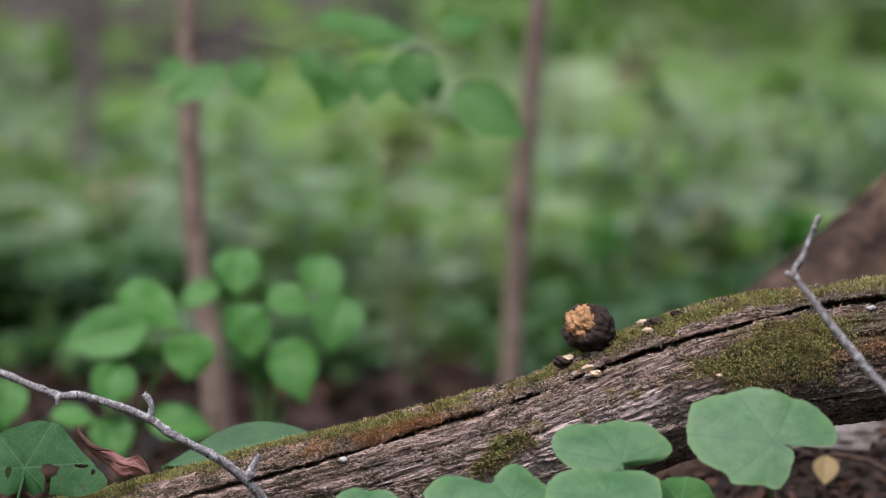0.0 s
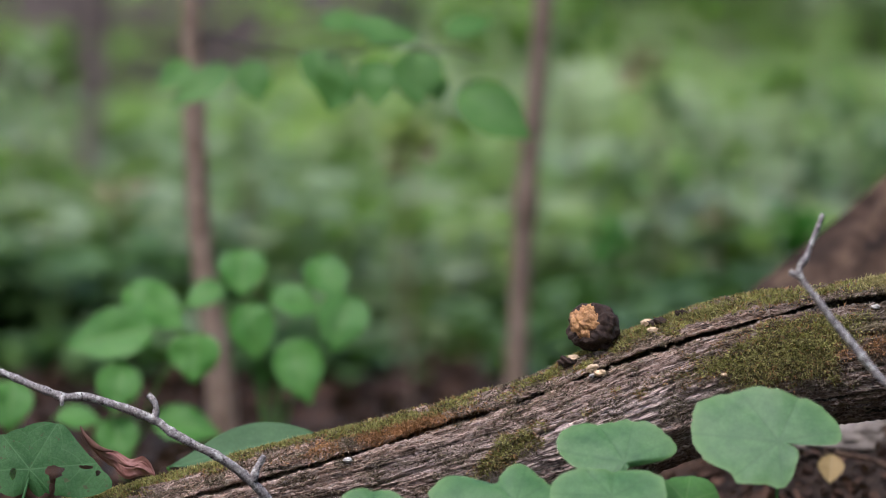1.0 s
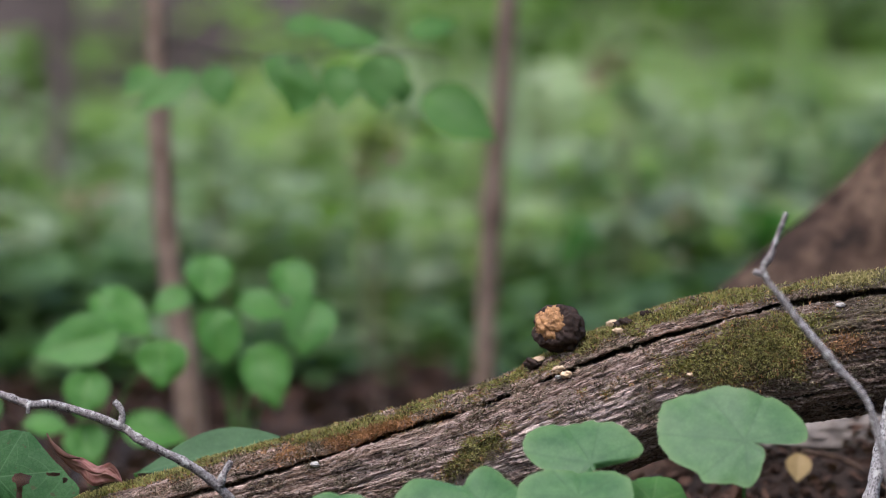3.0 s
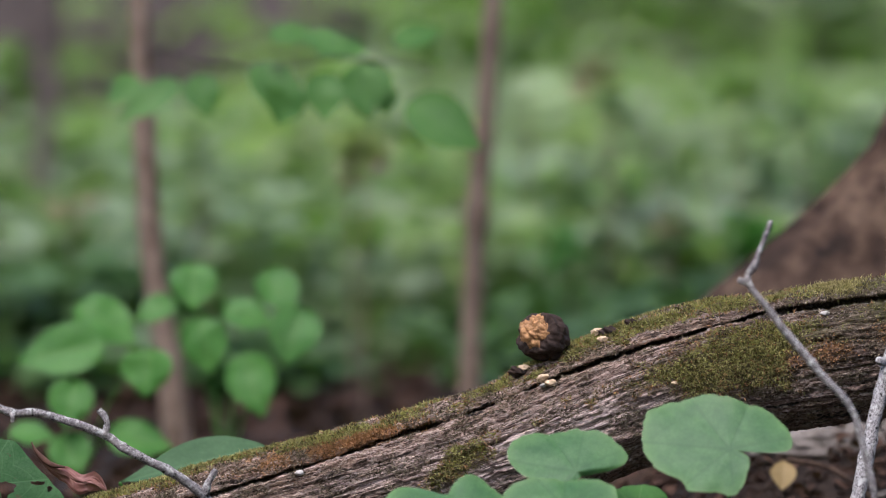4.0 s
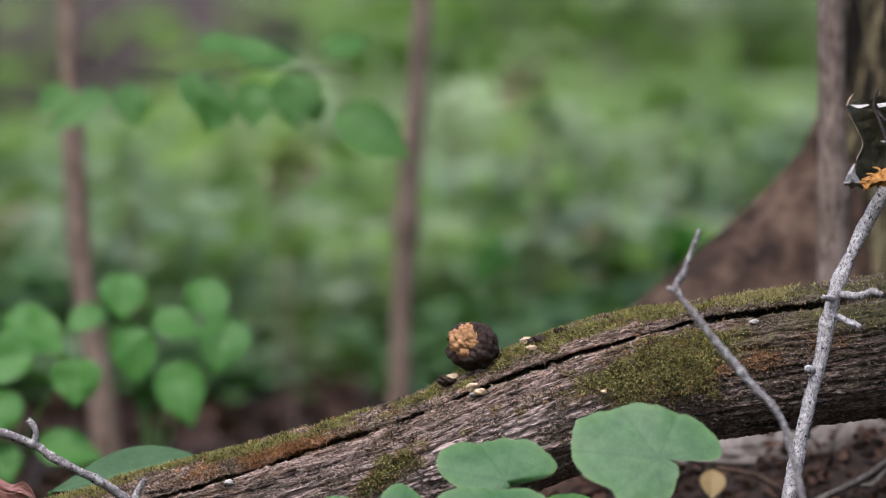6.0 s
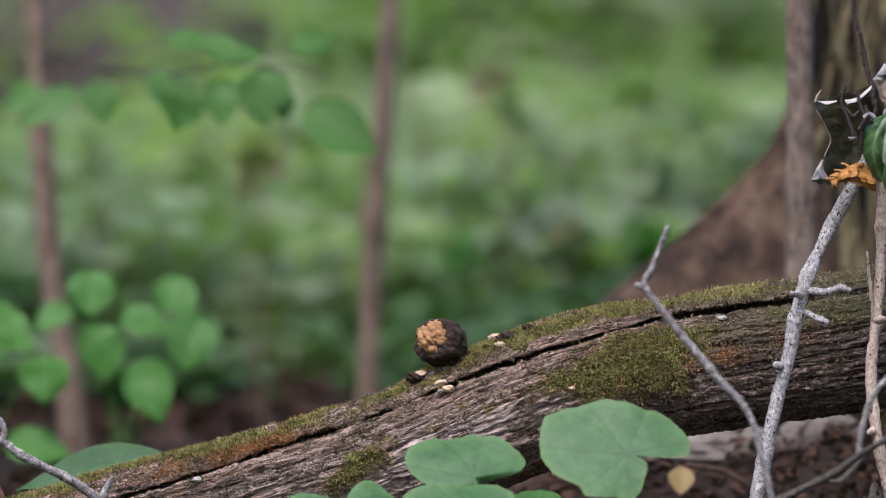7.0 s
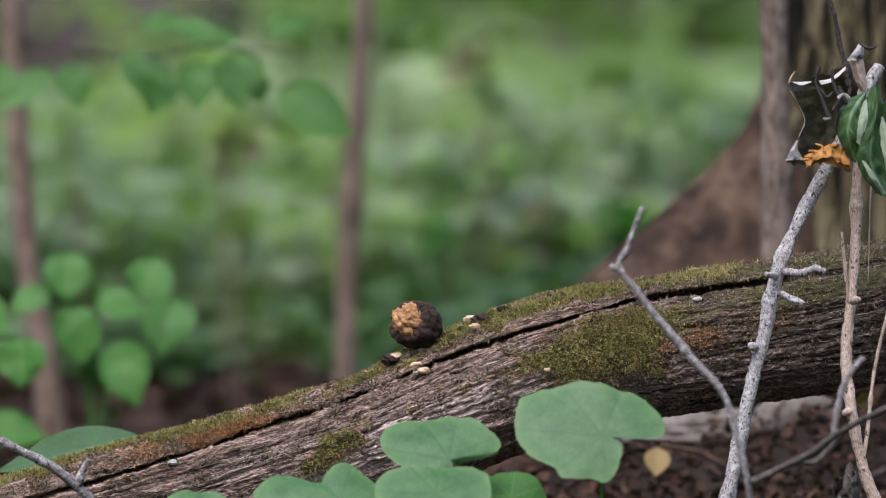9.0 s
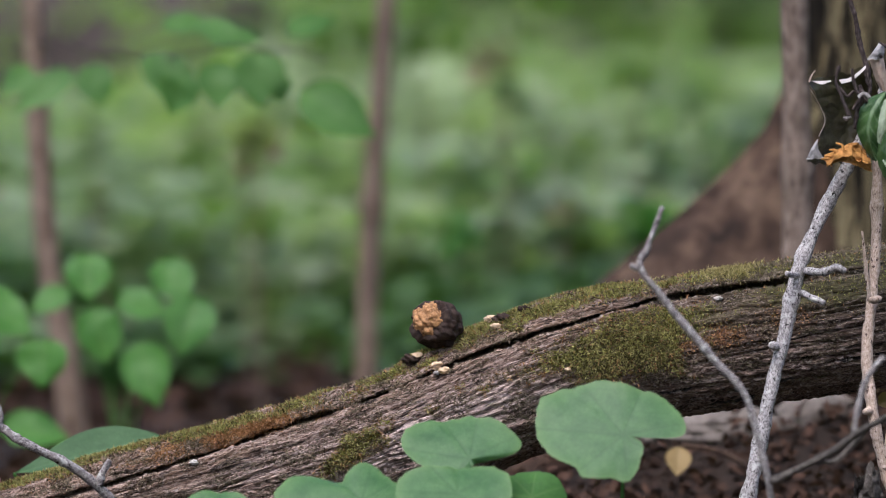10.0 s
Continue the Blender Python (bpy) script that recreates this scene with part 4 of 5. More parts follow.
stick("thin_twig", "very thin reddish twig rising beside the tan stick",
      [(0.5389, -0.1400, 0.0990), (0.5452, -0.1300, 0.1252), (0.5542, -0.1200, 0.1815), (0.5638, -0.1200, 0.2228), (0.5689, -0.1200, 0.2460)],
      [0.0021, 0.0018, 0.0016, 0.0013], M_TWIG_TAN, [], 80, 5, 6)
stick("dark_twig", "thin dark knotted twig above the dead leaf",
      [(0.5163, -0.1300, 0.5446), (0.5170, -0.1300, 0.5240), (0.5218, -0.1300, 0.5058), (0.5246, -0.1300, 0.4903), (0.5279, -0.1300, 0.4747), (0.5313, -0.1300, 0.4617), (0.5331, -0.1300, 0.4488), (0.5350, -0.1300, 0.4369), (0.5312, -0.1300, 0.4256)],
      [0.0016, 0.0018, 0.0021, 0.0022, 0.0022], M_TWIG_DARK,
      [([(0.5129, -0.1600, 0.4135), (0.5095, -0.1600, 0.4239), (0.5056, -0.1600, 0.4343), (0.5022, -0.1600, 0.4446), (0.5028, -0.1600, 0.4523), (0.5055, -0.1600, 0.4600)], [0.0020, 0.0017, 0.0018, 0.0014]),
       ([(0.5166, -0.1550, 0.4571), (0.5180, -0.1550, 0.4468), (0.5204, -0.1550, 0.4375), (0.5244, -0.1550, 0.4287), (0.5211, -0.1550, 0.4184), (0.5182, -0.1550, 0.4020)], [0.0012, 0.0016, 0.0022, 0.0020, 0.0016]),
       ([(0.5048, -0.1580, 0.4404), (0.5118, -0.1580, 0.4320), (0.5181, -0.1580, 0.4366)], [0.0016, 0.0014, 0.0012]),
       ([(0.5323, -0.1600, 0.4301), (0.5272, -0.1600, 0.4338), (0.5220, -0.1600, 0.4308)], [0.0020, 0.0018, 0.0012], M_TWIG),
       ([(0.5171, -0.1600, 0.4196), (0.5209, -0.1600, 0.4252), (0.5251, -0.1600, 0.4323)], [0.0016, 0.0014, 0.0012]),
       ([(0.5145, -0.1600, 0.4140), (0.5113, -0.1600, 0.4120), (0.5077, -0.1600, 0.4126)], [0.0018, 0.0016, 0.0010], M_TWIG),
       ([(0.5298, -0.1500, 0.4259), (0.5258, -0.1500, 0.4353), (0.5239, -0.1500, 0.4415)], [0.0022, 0.0020, 0.0016])], 140, 16, 7, 0.5, "", 0.002)
stick("dark_twig", "thick dark twig end behind the wilting leaf",
      [(0.6061, -0.0500, 0.4489), (0.5894, -0.0600, 0.4379), (0.5759, -0.0700, 0.4237), (0.5665, -0.0800, 0.4059)],
      [0.0057, 0.0052, 0.0047], M_TWIG_DARK, [], 60, 4, 8)


# ---- the dead leaf and the wilting leaf caught on the stick ----
def sheet(name, corners, bulge, seed, n=30, m=26, pinch=0.0, crumple=0.004):
    """A curled sheet between four corners (top left, top right, bottom right, bottom left)."""
    a, b, c, d = (np.array(q) for q in corners)
    S, T = np.meshgrid(np.linspace(0, 1, n), np.linspace(0, 1, m), indexing="ij")
    T2 = T + pinch * np.sin(np.pi * S) * (1 - T) * np.where(T < 0.5, 1, 0.3)
    v = (1 - S)[..., None] * ((1 - T2)[..., None] * a + T2[..., None] * b) + S[..., None] * ((1 - T2)[..., None] * d + T2[..., None] * c)
    v[..., 1] += bulge * (np.sin(np.pi * S) * 0.6 + np.sin(np.pi * T)) + crumple * 2 * (fbm(S * 5, T * 5, seed) - 0.5)
    v[..., 2] += crumple * (fbm(S * 6 + 3, T * 6, seed + 1) - 0.5) * 2
    vein = np.exp(-(((S * 6 + np.abs(T - 0.5) * 3) % 1 - 0.5) / 0.08) ** 2) * 0.6
    return mesh_of(name, v.reshape(-1, 3), grid_faces(n, m), attrs={"vein": vein})


dead = thing("dead_leaf", (0.5118, -0.1200, 0.4103), "dark curled dead leaf with a pale edge, caught on a stick", "leaf")
dead_blade = part("blade", lofted("blade", [(0.4765, -0.1500, 0.4460), (0.4820, -0.1500, 0.4361), (0.4893, -0.1450, 0.4225), (0.4930, -0.1400, 0.4110), (0.4872, -0.1450, 0.3978), (0.4847, -0.1500, 0.3877), (0.4738, -0.1550, 0.3725)],
                                  [(0.5366, -0.1200, 0.4584), (0.5421, -0.1100, 0.4380), (0.5445, -0.1000, 0.4196), (0.5452, -0.1000, 0.4015), (0.5425, -0.1050, 0.3876), (0.5358, -0.1100, 0.3775), (0.5266, -0.1200, 0.3706)], -0.022, 0.007, 3, 60, 40, 4.0, 3.0), M_DEAD, dead)
part("top_edge", lofted("top_edge", [(0.4768, -0.1530, 0.4471), (0.4856, -0.1530, 0.4464), (0.4982, -0.1500, 0.4466)], [(0.4812, -0.1580, 0.4466), (0.4882, -0.1600, 0.4434), (0.4978, -0.1550, 0.4457)], 0.001, 0.001, 4, 16, 8), M_EDGE, dead_blade, "pale curled leaf edge")
part("top_edge", lofted("top_edge", [(0.5054, -0.1500, 0.4470), (0.5171, -0.1450, 0.4493), (0.5311, -0.1400, 0.4598)], [(0.5070, -0.1560, 0.4434), (0.5178, -0.1500, 0.4462), (0.5296, -0.1450, 0.4557)], 0.001, 0.001, 5, 16, 8), M_EDGE, dead_blade, "pale curled leaf edge")
part("side_edge", tube("side_edge", [(0.4793, -0.1520, 0.4383), (0.4876, -0.1470, 0.4236), (0.4923, -0.1420, 0.4100), (0.4860, -0.1480, 0.3958)], [0.0004, 0.0005, 0.0003], 30, 6), M_PALE, dead_blade, "thin pale leaf edge")
part("curled_tip", tube("curled_tip", [(0.4779, -0.1520, 0.4455), (0.4801, -0.1520, 0.4512), (0.4838, -0.1520, 0.4562)], [0.0008, 0.0007, 0.0004], 16, 6), M_PEEL, dead_blade, "thin tan curled leaf tip")
part("curled_corner", lofted("curled_corner", [(0.4838, -0.1580, 0.3935), (0.4775, -0.1650, 0.3850), (0.4727, -0.1650, 0.3753)], [(0.4843, -0.1580, 0.3919), (0.4850, -0.1600, 0.3832), (0.4891, -0.1580, 0.3764)], 0.004, 0.002, 6, 18, 14), M_CORNER, dead_blade, "pale curled leaf underside")
part("rotten_flake", lofted("rotten_flake", [(0.4890, -0.1600, 0.3785), (0.5025, -0.1600, 0.3839), (0.5164, -0.1550, 0.3897), (0.5259, -0.1500, 0.3858), (0.5309, -0.1500, 0.3743)], [(0.4919, -0.1600, 0.3692), (0.5030, -0.1650, 0.3727), (0.5112, -0.1650, 0.3715), (0.5232, -0.1550, 0.3664), (0.5327, -0.1500, 0.3624)], 0.006, 0.008, 7, 60, 30), M_ORANGE, dead_blade, "crumpled orange-brown rotten flake")
for k, (p, q) in enumerate([((0.4866, -0.1650, 0.3756), (0.4957, -0.1650, 0.3687)), ((0.4940, -0.1650, 0.3837), (0.4998, -0.1680, 0.3754)), ((0.5003, -0.1650, 0.3897), (0.5059, -0.1700, 0.3784)), ((0.4979, -0.1660, 0.3774), (0.5101, -0.1700, 0.3824))]):
    part("rotten_shred", tube("rotten_shred", [p, tuple((np.array(p) + q) / 2 + [0.003, 0, 0.003]), q], [0.0008, 0.0015, 0.0006], 14, 6, 0.3, 0, 80 + k), M_ORANGE, dead_blade, "shred of orange rot")
peel = thing("bark_peel", (0.5426, -0.1000, 0.4560), "pale tan curled strip of dry leaf on the stick", "bark")
part("strip", lofted("strip", [(0.5346, -0.1200, 0.4657), (0.5376, -0.1200, 0.4563), (0.5406, -0.1180, 0.4459), (0.5453, -0.1150, 0.4364)], [(0.5481, -0.1200, 0.4659), (0.5500, -0.1200, 0.4561), (0.5510, -0.1180, 0.4457), (0.5520, -0.1150, 0.4342)], 0.006, 0.002, 8, 26, 16), M_PEEL, peel)
part("curl", lofted("curl", [(0.5317, -0.1250, 0.4637), (0.5383, -0.1280, 0.4719), (0.5439, -0.1250, 0.4795)], [(0.5485, -0.1220, 0.4654), (0.5489, -0.1250, 0.4701), (0.5492, -0.1220, 0.4758)], 0.006, 0.002, 9, 20, 14), M_CORNER, peel, "light grey curled tip")
part("knot", lump("knot", (0.5453, -0.1300, 0.4671), 0.0016, 3, (1, 0.6, 0.9), 0.3, 12, 8), M_TWIG_DARK, peel, "small dark knot")
part("spur", tube("spur", [(0.5442, -0.1200, 0.4789), (0.5545, -0.1200, 0.4751), (0.5618, -0.1200, 0.4770)], [0.0021, 0.0016, 0.0008], 14, 7), M_TWIG_DARK, peel)
wilt = thing("wilting_leaf", (0.5483, -0.1200, 0.4199), "curled wilting green leaf hanging from the stick", "leaf")
part("blade", lofted("blade", [(0.5456, -0.1400, 0.4347), (0.5317, -0.1450, 0.4284), (0.5224, -0.1500, 0.4168), (0.5200, -0.1500, 0.4029), (0.5249, -0.1500, 0.3879), (0.5343, -0.1450, 0.3731)], [(0.5485, -0.1500, 0.4348), (0.5469, -0.1550, 0.4225), (0.5432, -0.1600, 0.4103), (0.5399, -0.1600, 0.3975), (0.5400, -0.1550, 0.3846), (0.5411, -0.1500, 0.3710)], 0.007, 0.003, 4, 44, 26, 6.0, 2.0), M_LEAF_CURL, wilt)
part("blade", lofted("blade", [(0.5506, -0.1500, 0.4378), (0.5479, -0.1550, 0.4205), (0.5430, -0.1600, 0.4000), (0.5381, -0.1600, 0.3821), (0.5408, -0.1600, 0.3640), (0.5547, -0.1550, 0.3430)], [(0.5617, -0.1400, 0.4416), (0.5645, -0.1400, 0.4250), (0.5632, -0.1400, 0.4085), (0.5614, -0.1450, 0.3880), (0.5641, -0.1450, 0.3632), (0.5669, -0.1500, 0.3406)], 0.012, 0.005, 14, 50, 28, 7.0, 2.4), M_LEAF_CURL, wilt)
part("folded_edge", lofted("folded_edge", [(0.5456, -0.1680, 0.4289), (0.5410, -0.1720, 0.4178), (0.5380, -0.1740, 0.4030), (0.5374, -0.1720, 0.3901)], [(0.5480, -0.1700, 0.4289), (0.5479, -0.1760, 0.4177), (0.5454, -0.1780, 0.4024), (0.5408, -0.1740, 0.3880)], 0.002, 0.002, 24, 30, 12), M_LEAF_PALE, wilt, "pale folded leaf underside")
part("folded_edge", lofted("folded_edge", [(0.5604, -0.1650, 0.4132), (0.5589, -0.1680, 0.3999), (0.5610, -0.1700, 0.3783), (0.5675, -0.1650, 0.3471)], [(0.5625, -0.1650, 0.4131), (0.5680, -0.1700, 0.3946), (0.5710, -0.1720, 0.3730), (0.5720, -0.1650, 0.3450)], 0.003, 0.003, 34, 34, 14), M_LEAF_PALE, wilt, "pale folded leaf underside")
part("folded_edge", lofted("folded_edge", [(0.5418, -0.1700, 0.3735), (0.5486, -0.1720, 0.3590), (0.5599, -0.1680, 0.3433)], [(0.5449, -0.1700, 0.3735), (0.5536, -0.1740, 0.3600), (0.5641, -0.1680, 0.3432)], 0.001, 0.002, 44, 24, 10), M_LEAF_PALE, wilt, "pale folded leaf underside")
part("blade", lofted("blade", [(0.5632, -0.1300, 0.4249), (0.5659, -0.1300, 0.4031), (0.5685, -0.1300, 0.3783), (0.5733, -0.1300, 0.3549)], [(0.5735, -0.1300, 0.4216), (0.5862, -0.1200, 0.3984), (0.5909, -0.1200, 0.3724), (0.5814, -0.1300, 0.3470)], 0.008, 0.004, 54, 40, 22, 6.0, 2.0), M_LEAF_CURL, wilt)

flake = thing("bark_flake", (0.5244, -0.1300, 0.0634), "torn grey flake of bark at the tan stick's foot", "bark")
part("strip", sheet("strip", [(0.5237, -0.1500, 0.0978), (0.5338, -0.1500, 0.0893), (0.5391, -0.1400, 0.0560), (0.5126, -0.1500, 0.0572)], -0.006, 12, 22, 16, 0.1, 0.006), M_TWIG_MID, flake)
part("strip", sheet("strip", [(0.5124, -0.1450, 0.0853), (0.5214, -0.1500, 0.0844), (0.5246, -0.1400, 0.0563), (0.5098, -0.1450, 0.0569)], 0.004, 13, 18, 12, 0.0, 0.006), M_TWIG_MID, flake)
straw = thing("dry_straw", (0.5556, -0.1000, 0.3468), "thin straw-coloured fibre hanging by the tan stick", "straw")
part("fibre", tube("fibre", [(0.5547, -0.1000, 0.3520), (0.5523, -0.1000, 0.3053), (0.5504, -0.1000, 0.2612)], [0.0009, 0.0008, 0.0005], 24, 6), M_TWIG_TAN, straw)
part("fibre", tube("fibre", [(0.5288, -0.1250, 0.2807), (0.5298, -0.1250, 0.2496), (0.5324, -0.1200, 0.2338)], [0.0008, 0.0009, 0.0008], 20, 6), M_TWIG_TAN, straw)
bit = thing("fallen_leaf", (0.5586, 0.1000, 0.1378), "small yellow-green leaf caught under the log", "leaf")
part("blade", long_leaf("blade", (0.5522, 0.1000, 0.1363), 0.0202, 0.0160, 15, 0, -60, 0.3, 0.2, 5, 14, 9), M_YELLOW, bit)

# ---- nut and crumbs on the log ----
def log_top(x, y=0.0):
    """The log's height under a place."""
    near = LOG_V[:, 20:285].reshape(-1, 3)
    q = near[(np.hypot(near[:, 0] - x, near[:, 1] - y)).argsort()[:12]]
    return float(q[:, 2].max())


def on_log(x, z):
    """The spot on the log's near face at a place along it and a height."""
    face = LOG_V[:, 60:285].reshape(-1, 3)
    d = np.hypot(face[:, 0] - x, face[:, 2] - z)
    q = face[d < d.min() + 0.0025]
    return q[q[:, 1].argmin()]


nut_x = 0.1352
nut_z = log_top(nut_x, -0.015) + 0.0205
nut = thing("walnut", (nut_x, -0.015, nut_z), "half-gnawed black walnut in a torn husk", "nut")
husk = part("husk", lump("husk", (nut_x, -0.015, nut_z), 0.0235, 3, (1, 1, 0.95), 0.2, 90, 60, (-0.45, -0.75, 0.35)), M_NUT, nut)
part("flesh", lump("flesh", (nut_x - 0.004, -0.020, nut_z + 0.003), 0.0185, 5, (0.95, 0.85, 0.95), 0.32, 90, 60), M_FLESH, husk, "orange gnawed nut flesh")
for k, (spot, size, mat, name, lab) in enumerate([
        ((0.1345, 0.0000, 0.1889), 0.0042, M_CHIP, "nut_crumb", "cream crumb of gnawed nut in the log's split"), ((0.1403, 0.0000, 0.1872), 0.0036, M_CHIP, "nut_crumb", "cream crumb of gnawed nut in the log's split"),
        ((0.1308, 0.0000, 0.1863), 0.0028, M_CHIP, "nut_crumb", "cream crumb of gnawed nut in the log's split"),
        ((0.1065, 0.0000, 0.2058), 0.006, M_NUT, "husk_scrap", "dark scrap of walnut husk on the log"), ((0.1107, 0.0000, 0.2078), 0.0035, M_CHIP, "husk_scrap", "pale chip of nut shell on the log"),
        ((0.1937, 0.0000, 0.2318), 0.006, M_NUT, "husk_scrap", "dark scrap of walnut husk on the log"), ((0.1853, 0.0000, 0.2294), 0.0045, M_CHIP, "husk_scrap", "pale chip of nut shell on the log"),
        ((0.1910, 0.0000, 0.2256), 0.0034, M_CHIP, "husk_scrap", "pale chip of nut shell on the log"), ((0.3941, 0.0000, 0.2481), 0.003, M_EDGE, "white_flake", "small white flake on the log"),
        ((0.2151, 0.0000, 0.2424), 0.004, M_NUT, "husk_scrap", "dark scrap of walnut husk on the log"), ((-0.0946, 0.0000, 0.1060), 0.0028, M_EDGE, "white_flake", "small white flake on the log"),
        ((0.2533, 0.0000, 0.1821), 0.0022, M_CHIP, "white_flake", "small pale flake in the moss"), ((0.1345, 0.0000, 0.1845), 0.002, M_EDGE, "white_flake", "small white flake by the split")]):
    q = on_log(spot[0], spot[2])
    tagged(part(name, lump(name, (q[0], q[1] - size * 0.3, q[2] + size * 0.2), size, 40 + k, (1.3, 0.9, 0.75), 0.75), mat), lab, "nut scrap", "nut scraps on the log")

# ---- things under and behind the log ----
rock = thing("rotten_wood", (0.4403, 0.62, 0.0), "pale weathered piece of rotten wood under the log", "wood")
part("piece", lump("piece", (0.4321, 0.6200, 0.0849), 0.075, 9, (1.15, 0.5, 0.36), 0.35, 60, 40), M_STONE, rock)
part("splinter", tube("splinter", [(0.4737, 0.6000, 0.0863), (0.5235, 0.6200, 0.0984), (0.5746, 0.6600, 0.0968)], [0.014, 0.024, 0.012], 50, 14, 0.3, 2, 61, 20), M_STONE, rock)
leaf_y = thing("fallen_leaf", (0.3781, 0.5000, 0.0478), "yellow fallen leaf on the soil", "leaf")
part("blade", long_leaf("blade", (0.3781, 0.5000, 0.0489), 0.0300, 0.0262, 14, 5, -6, 0.25, 0.03, 4, 26, 15, 0.58, 0.7, 0.03), M_YELLOW, leaf_y)
for k, (a, b, c, r) in enumerate([((0.3802, 0.4200, 0.0843), (0.4262, 0.4000, 0.0734), (0.4638, 0.3400, 0.0469), 0.003), ((0.5013, 0.6000, 0.0402), (0.5416, 0.6000, 0.0678), (0.5875, 0.6000, 0.0895), 0.003), ((0.4962, 0.7000, 0.0630), (0.5308, 0.7000, 0.0680), (0.5564, 0.6600, 0.0411), 0.004),
                                  ((0.5683, 0.5000, 0.0392), (0.6022, 0.5000, 0.0497), (0.6475, 0.5000, 0.0712), 0.0035), ((0.3591, 0.6000, 0.0375), (0.3935, 0.6000, 0.0510), (0.4217, 0.6000, 0.0419), 0.003)]):
    root = thing("fallen_twig", a, "thin dark fallen twig in the litter", "twig", "twigs in the litter")
    part("stem", tube("stem", [a, b, c], [r, r, r * 0.6], 40, 8, 0.15, 2, 70 + k, 40, 0.01), M_ROOT if k == 0 else M_TWIG_DARK, root)


def young_plant(foot, leaves, label, seed, stem_r=0.0011, material=None):
    """A seedling: a stem to each leaf from one foot. leaves: (stalk end, length, width, lean, swing, spin)."""
    top = thing("seedling", (foot[0], foot[1], 0.0), label, "plant", "seedlings behind the log")
    hub = np.array([foot[0], foot[1], 0.0])
    for k, (place, ln, wd, lean, swing, spin) in enumerate(leaves):
        q = np.array(place)
        stem = part("stem", tube("stem", [tuple(hub), tuple(hub * [0.6, 0.6, 0] + q * [0.4, 0.4, 0.6]), tuple(q)], [stem_r * 1.4, stem_r, stem_r * 0.6], 20, 7, 0.05, 0, seed + k), M_LEAF_MID, top)
        part("leaf", long_leaf("leaf", place, ln, wd, lean, swing, spin, 0.18, 0.12, seed + k, 26, 13, 0.4, 0.68, 0.08, 0.02, 0.55), material or M_LEAF_MID, stem)
    return top


B = 0.0006
young_plant((-0.3535, 1.3), [
    ((-0.3212, 1.3000, 0.1693), 165 * B, 105 * B, 30, 0, 98), ((-0.3539, 1.3500, 0.2118), 135 * B, 100 * B, 40, 10, -128), ((-0.3537, 1.2800, 0.1333), 95 * B, 84 * B, 25, 0, 170),
    ((-0.3679, 1.2800, 0.0743), 90 * B, 80 * B, 30, 0, 200), ((-0.2732, 1.3000, 0.1656), 92 * B, 98 * B, 20, -10, 178), ((-0.3213, 1.3000, 0.0707), 125 * B, 88 * B, 45, 0, -100)],
    "leafy green seedling with broad oval leaves", 30)
young_plant((-0.1955, 1.4), [
    ((-0.2234, 1.4000, 0.1943), 112 * B, 88 * B, 20, 10, 192), ((-0.1736, 1.4000, 0.1538), 128 * B, 92 * B, 22, -5, -162), ((-0.2277, 1.4500, 0.2518), 95 * B, 90 * B, 30, 0, 180), ((-0.1964, 1.4500, 0.2017), 100 * B, 70 * B, 40, 0, -110),
    ((-0.1095, 1.5000, 0.1998), 120 * B, 100 * B, 30, 0, 165), ((-0.1512, 1.5500, 0.2390), 105 * B, 84 * B, 35, 5, -150), ((-0.2504, 1.4800, 0.2100), 84 * B, 60 * B, 40, 0, 120)],
    "leafy green seedling with pointed oval leaves", 50)
young_plant((-0.4713, 1.2), [
    ((-0.4680, 1.2000, 0.1200), 100 * B, 80 * B, 25, 0, 175), ((-0.4224, 1.2000, 0.0804), 85 * B, 60 * B, 50, 0, -95), ((-0.5197, 1.2000, 0.1078), 120 * B, 90 * B, 35, 0, -120)],
    "leafy green seedling low behind the log", 70)

# ---- saplings and trees ----
def leafy(points, parent, seed, size, count, material, spread=0.03):
    rng = np.random.default_rng(seed)
    line, _ = smooth_path(points, count)
    for k in range(count):
        p = line[k] + rng.normal(0, spread * 0.4, 3)
        ln = size * rng.uniform(0.8, 1.25)
        part("leaf", long_leaf("leaf", tuple(p), ln, ln * 0.68, rng.uniform(15, 60), rng.uniform(-40, 40), rng.choice([-1, 1]) * rng.uniform(95, 175), 0.15, 0.2, seed + k, 14, 9, 0.42, 0.72, 0.03), material, parent)


sap = thing("sapling", (-0.2650, 2.0, 0.0), "slim brown sapling with a leafy low branch", "tree", "saplings")
part("trunk", tube("trunk", [(-0.2630, 2.0, -0.05), (-0.2649, 2.0000, 0.0211), (-0.2715, 2.0000, 0.1008), (-0.2893, 2.0000, 0.2270), (-0.2958, 2.0000, 0.3266), (-0.2990, 2.0000, 0.4592), (-0.3022, 2.0000, 0.5785), (-0.3101, 2.0500, 0.8580), (-0.3032, 2.1000, 1.3264)],
                   [0.0178, 0.0150, 0.0124, 0.0113, 0.0099, 0.0086], 120, 14, 0.1, 0, 11, 12), M_SAPLING, sap)
low_branch = part("branch", tube("branch", [(-0.2983, 2.0000, 0.4857), (-0.2363, 1.8000, 0.4773), (-0.1423, 1.6000, 0.4662), (-0.0528, 1.5000, 0.4765), (0.0410, 1.4000, 0.4618)], [0.0027, 0.0020, 0.0010], 60, 8, wander=0.02), M_TWIG_DARK, sap)
C = 0.0006
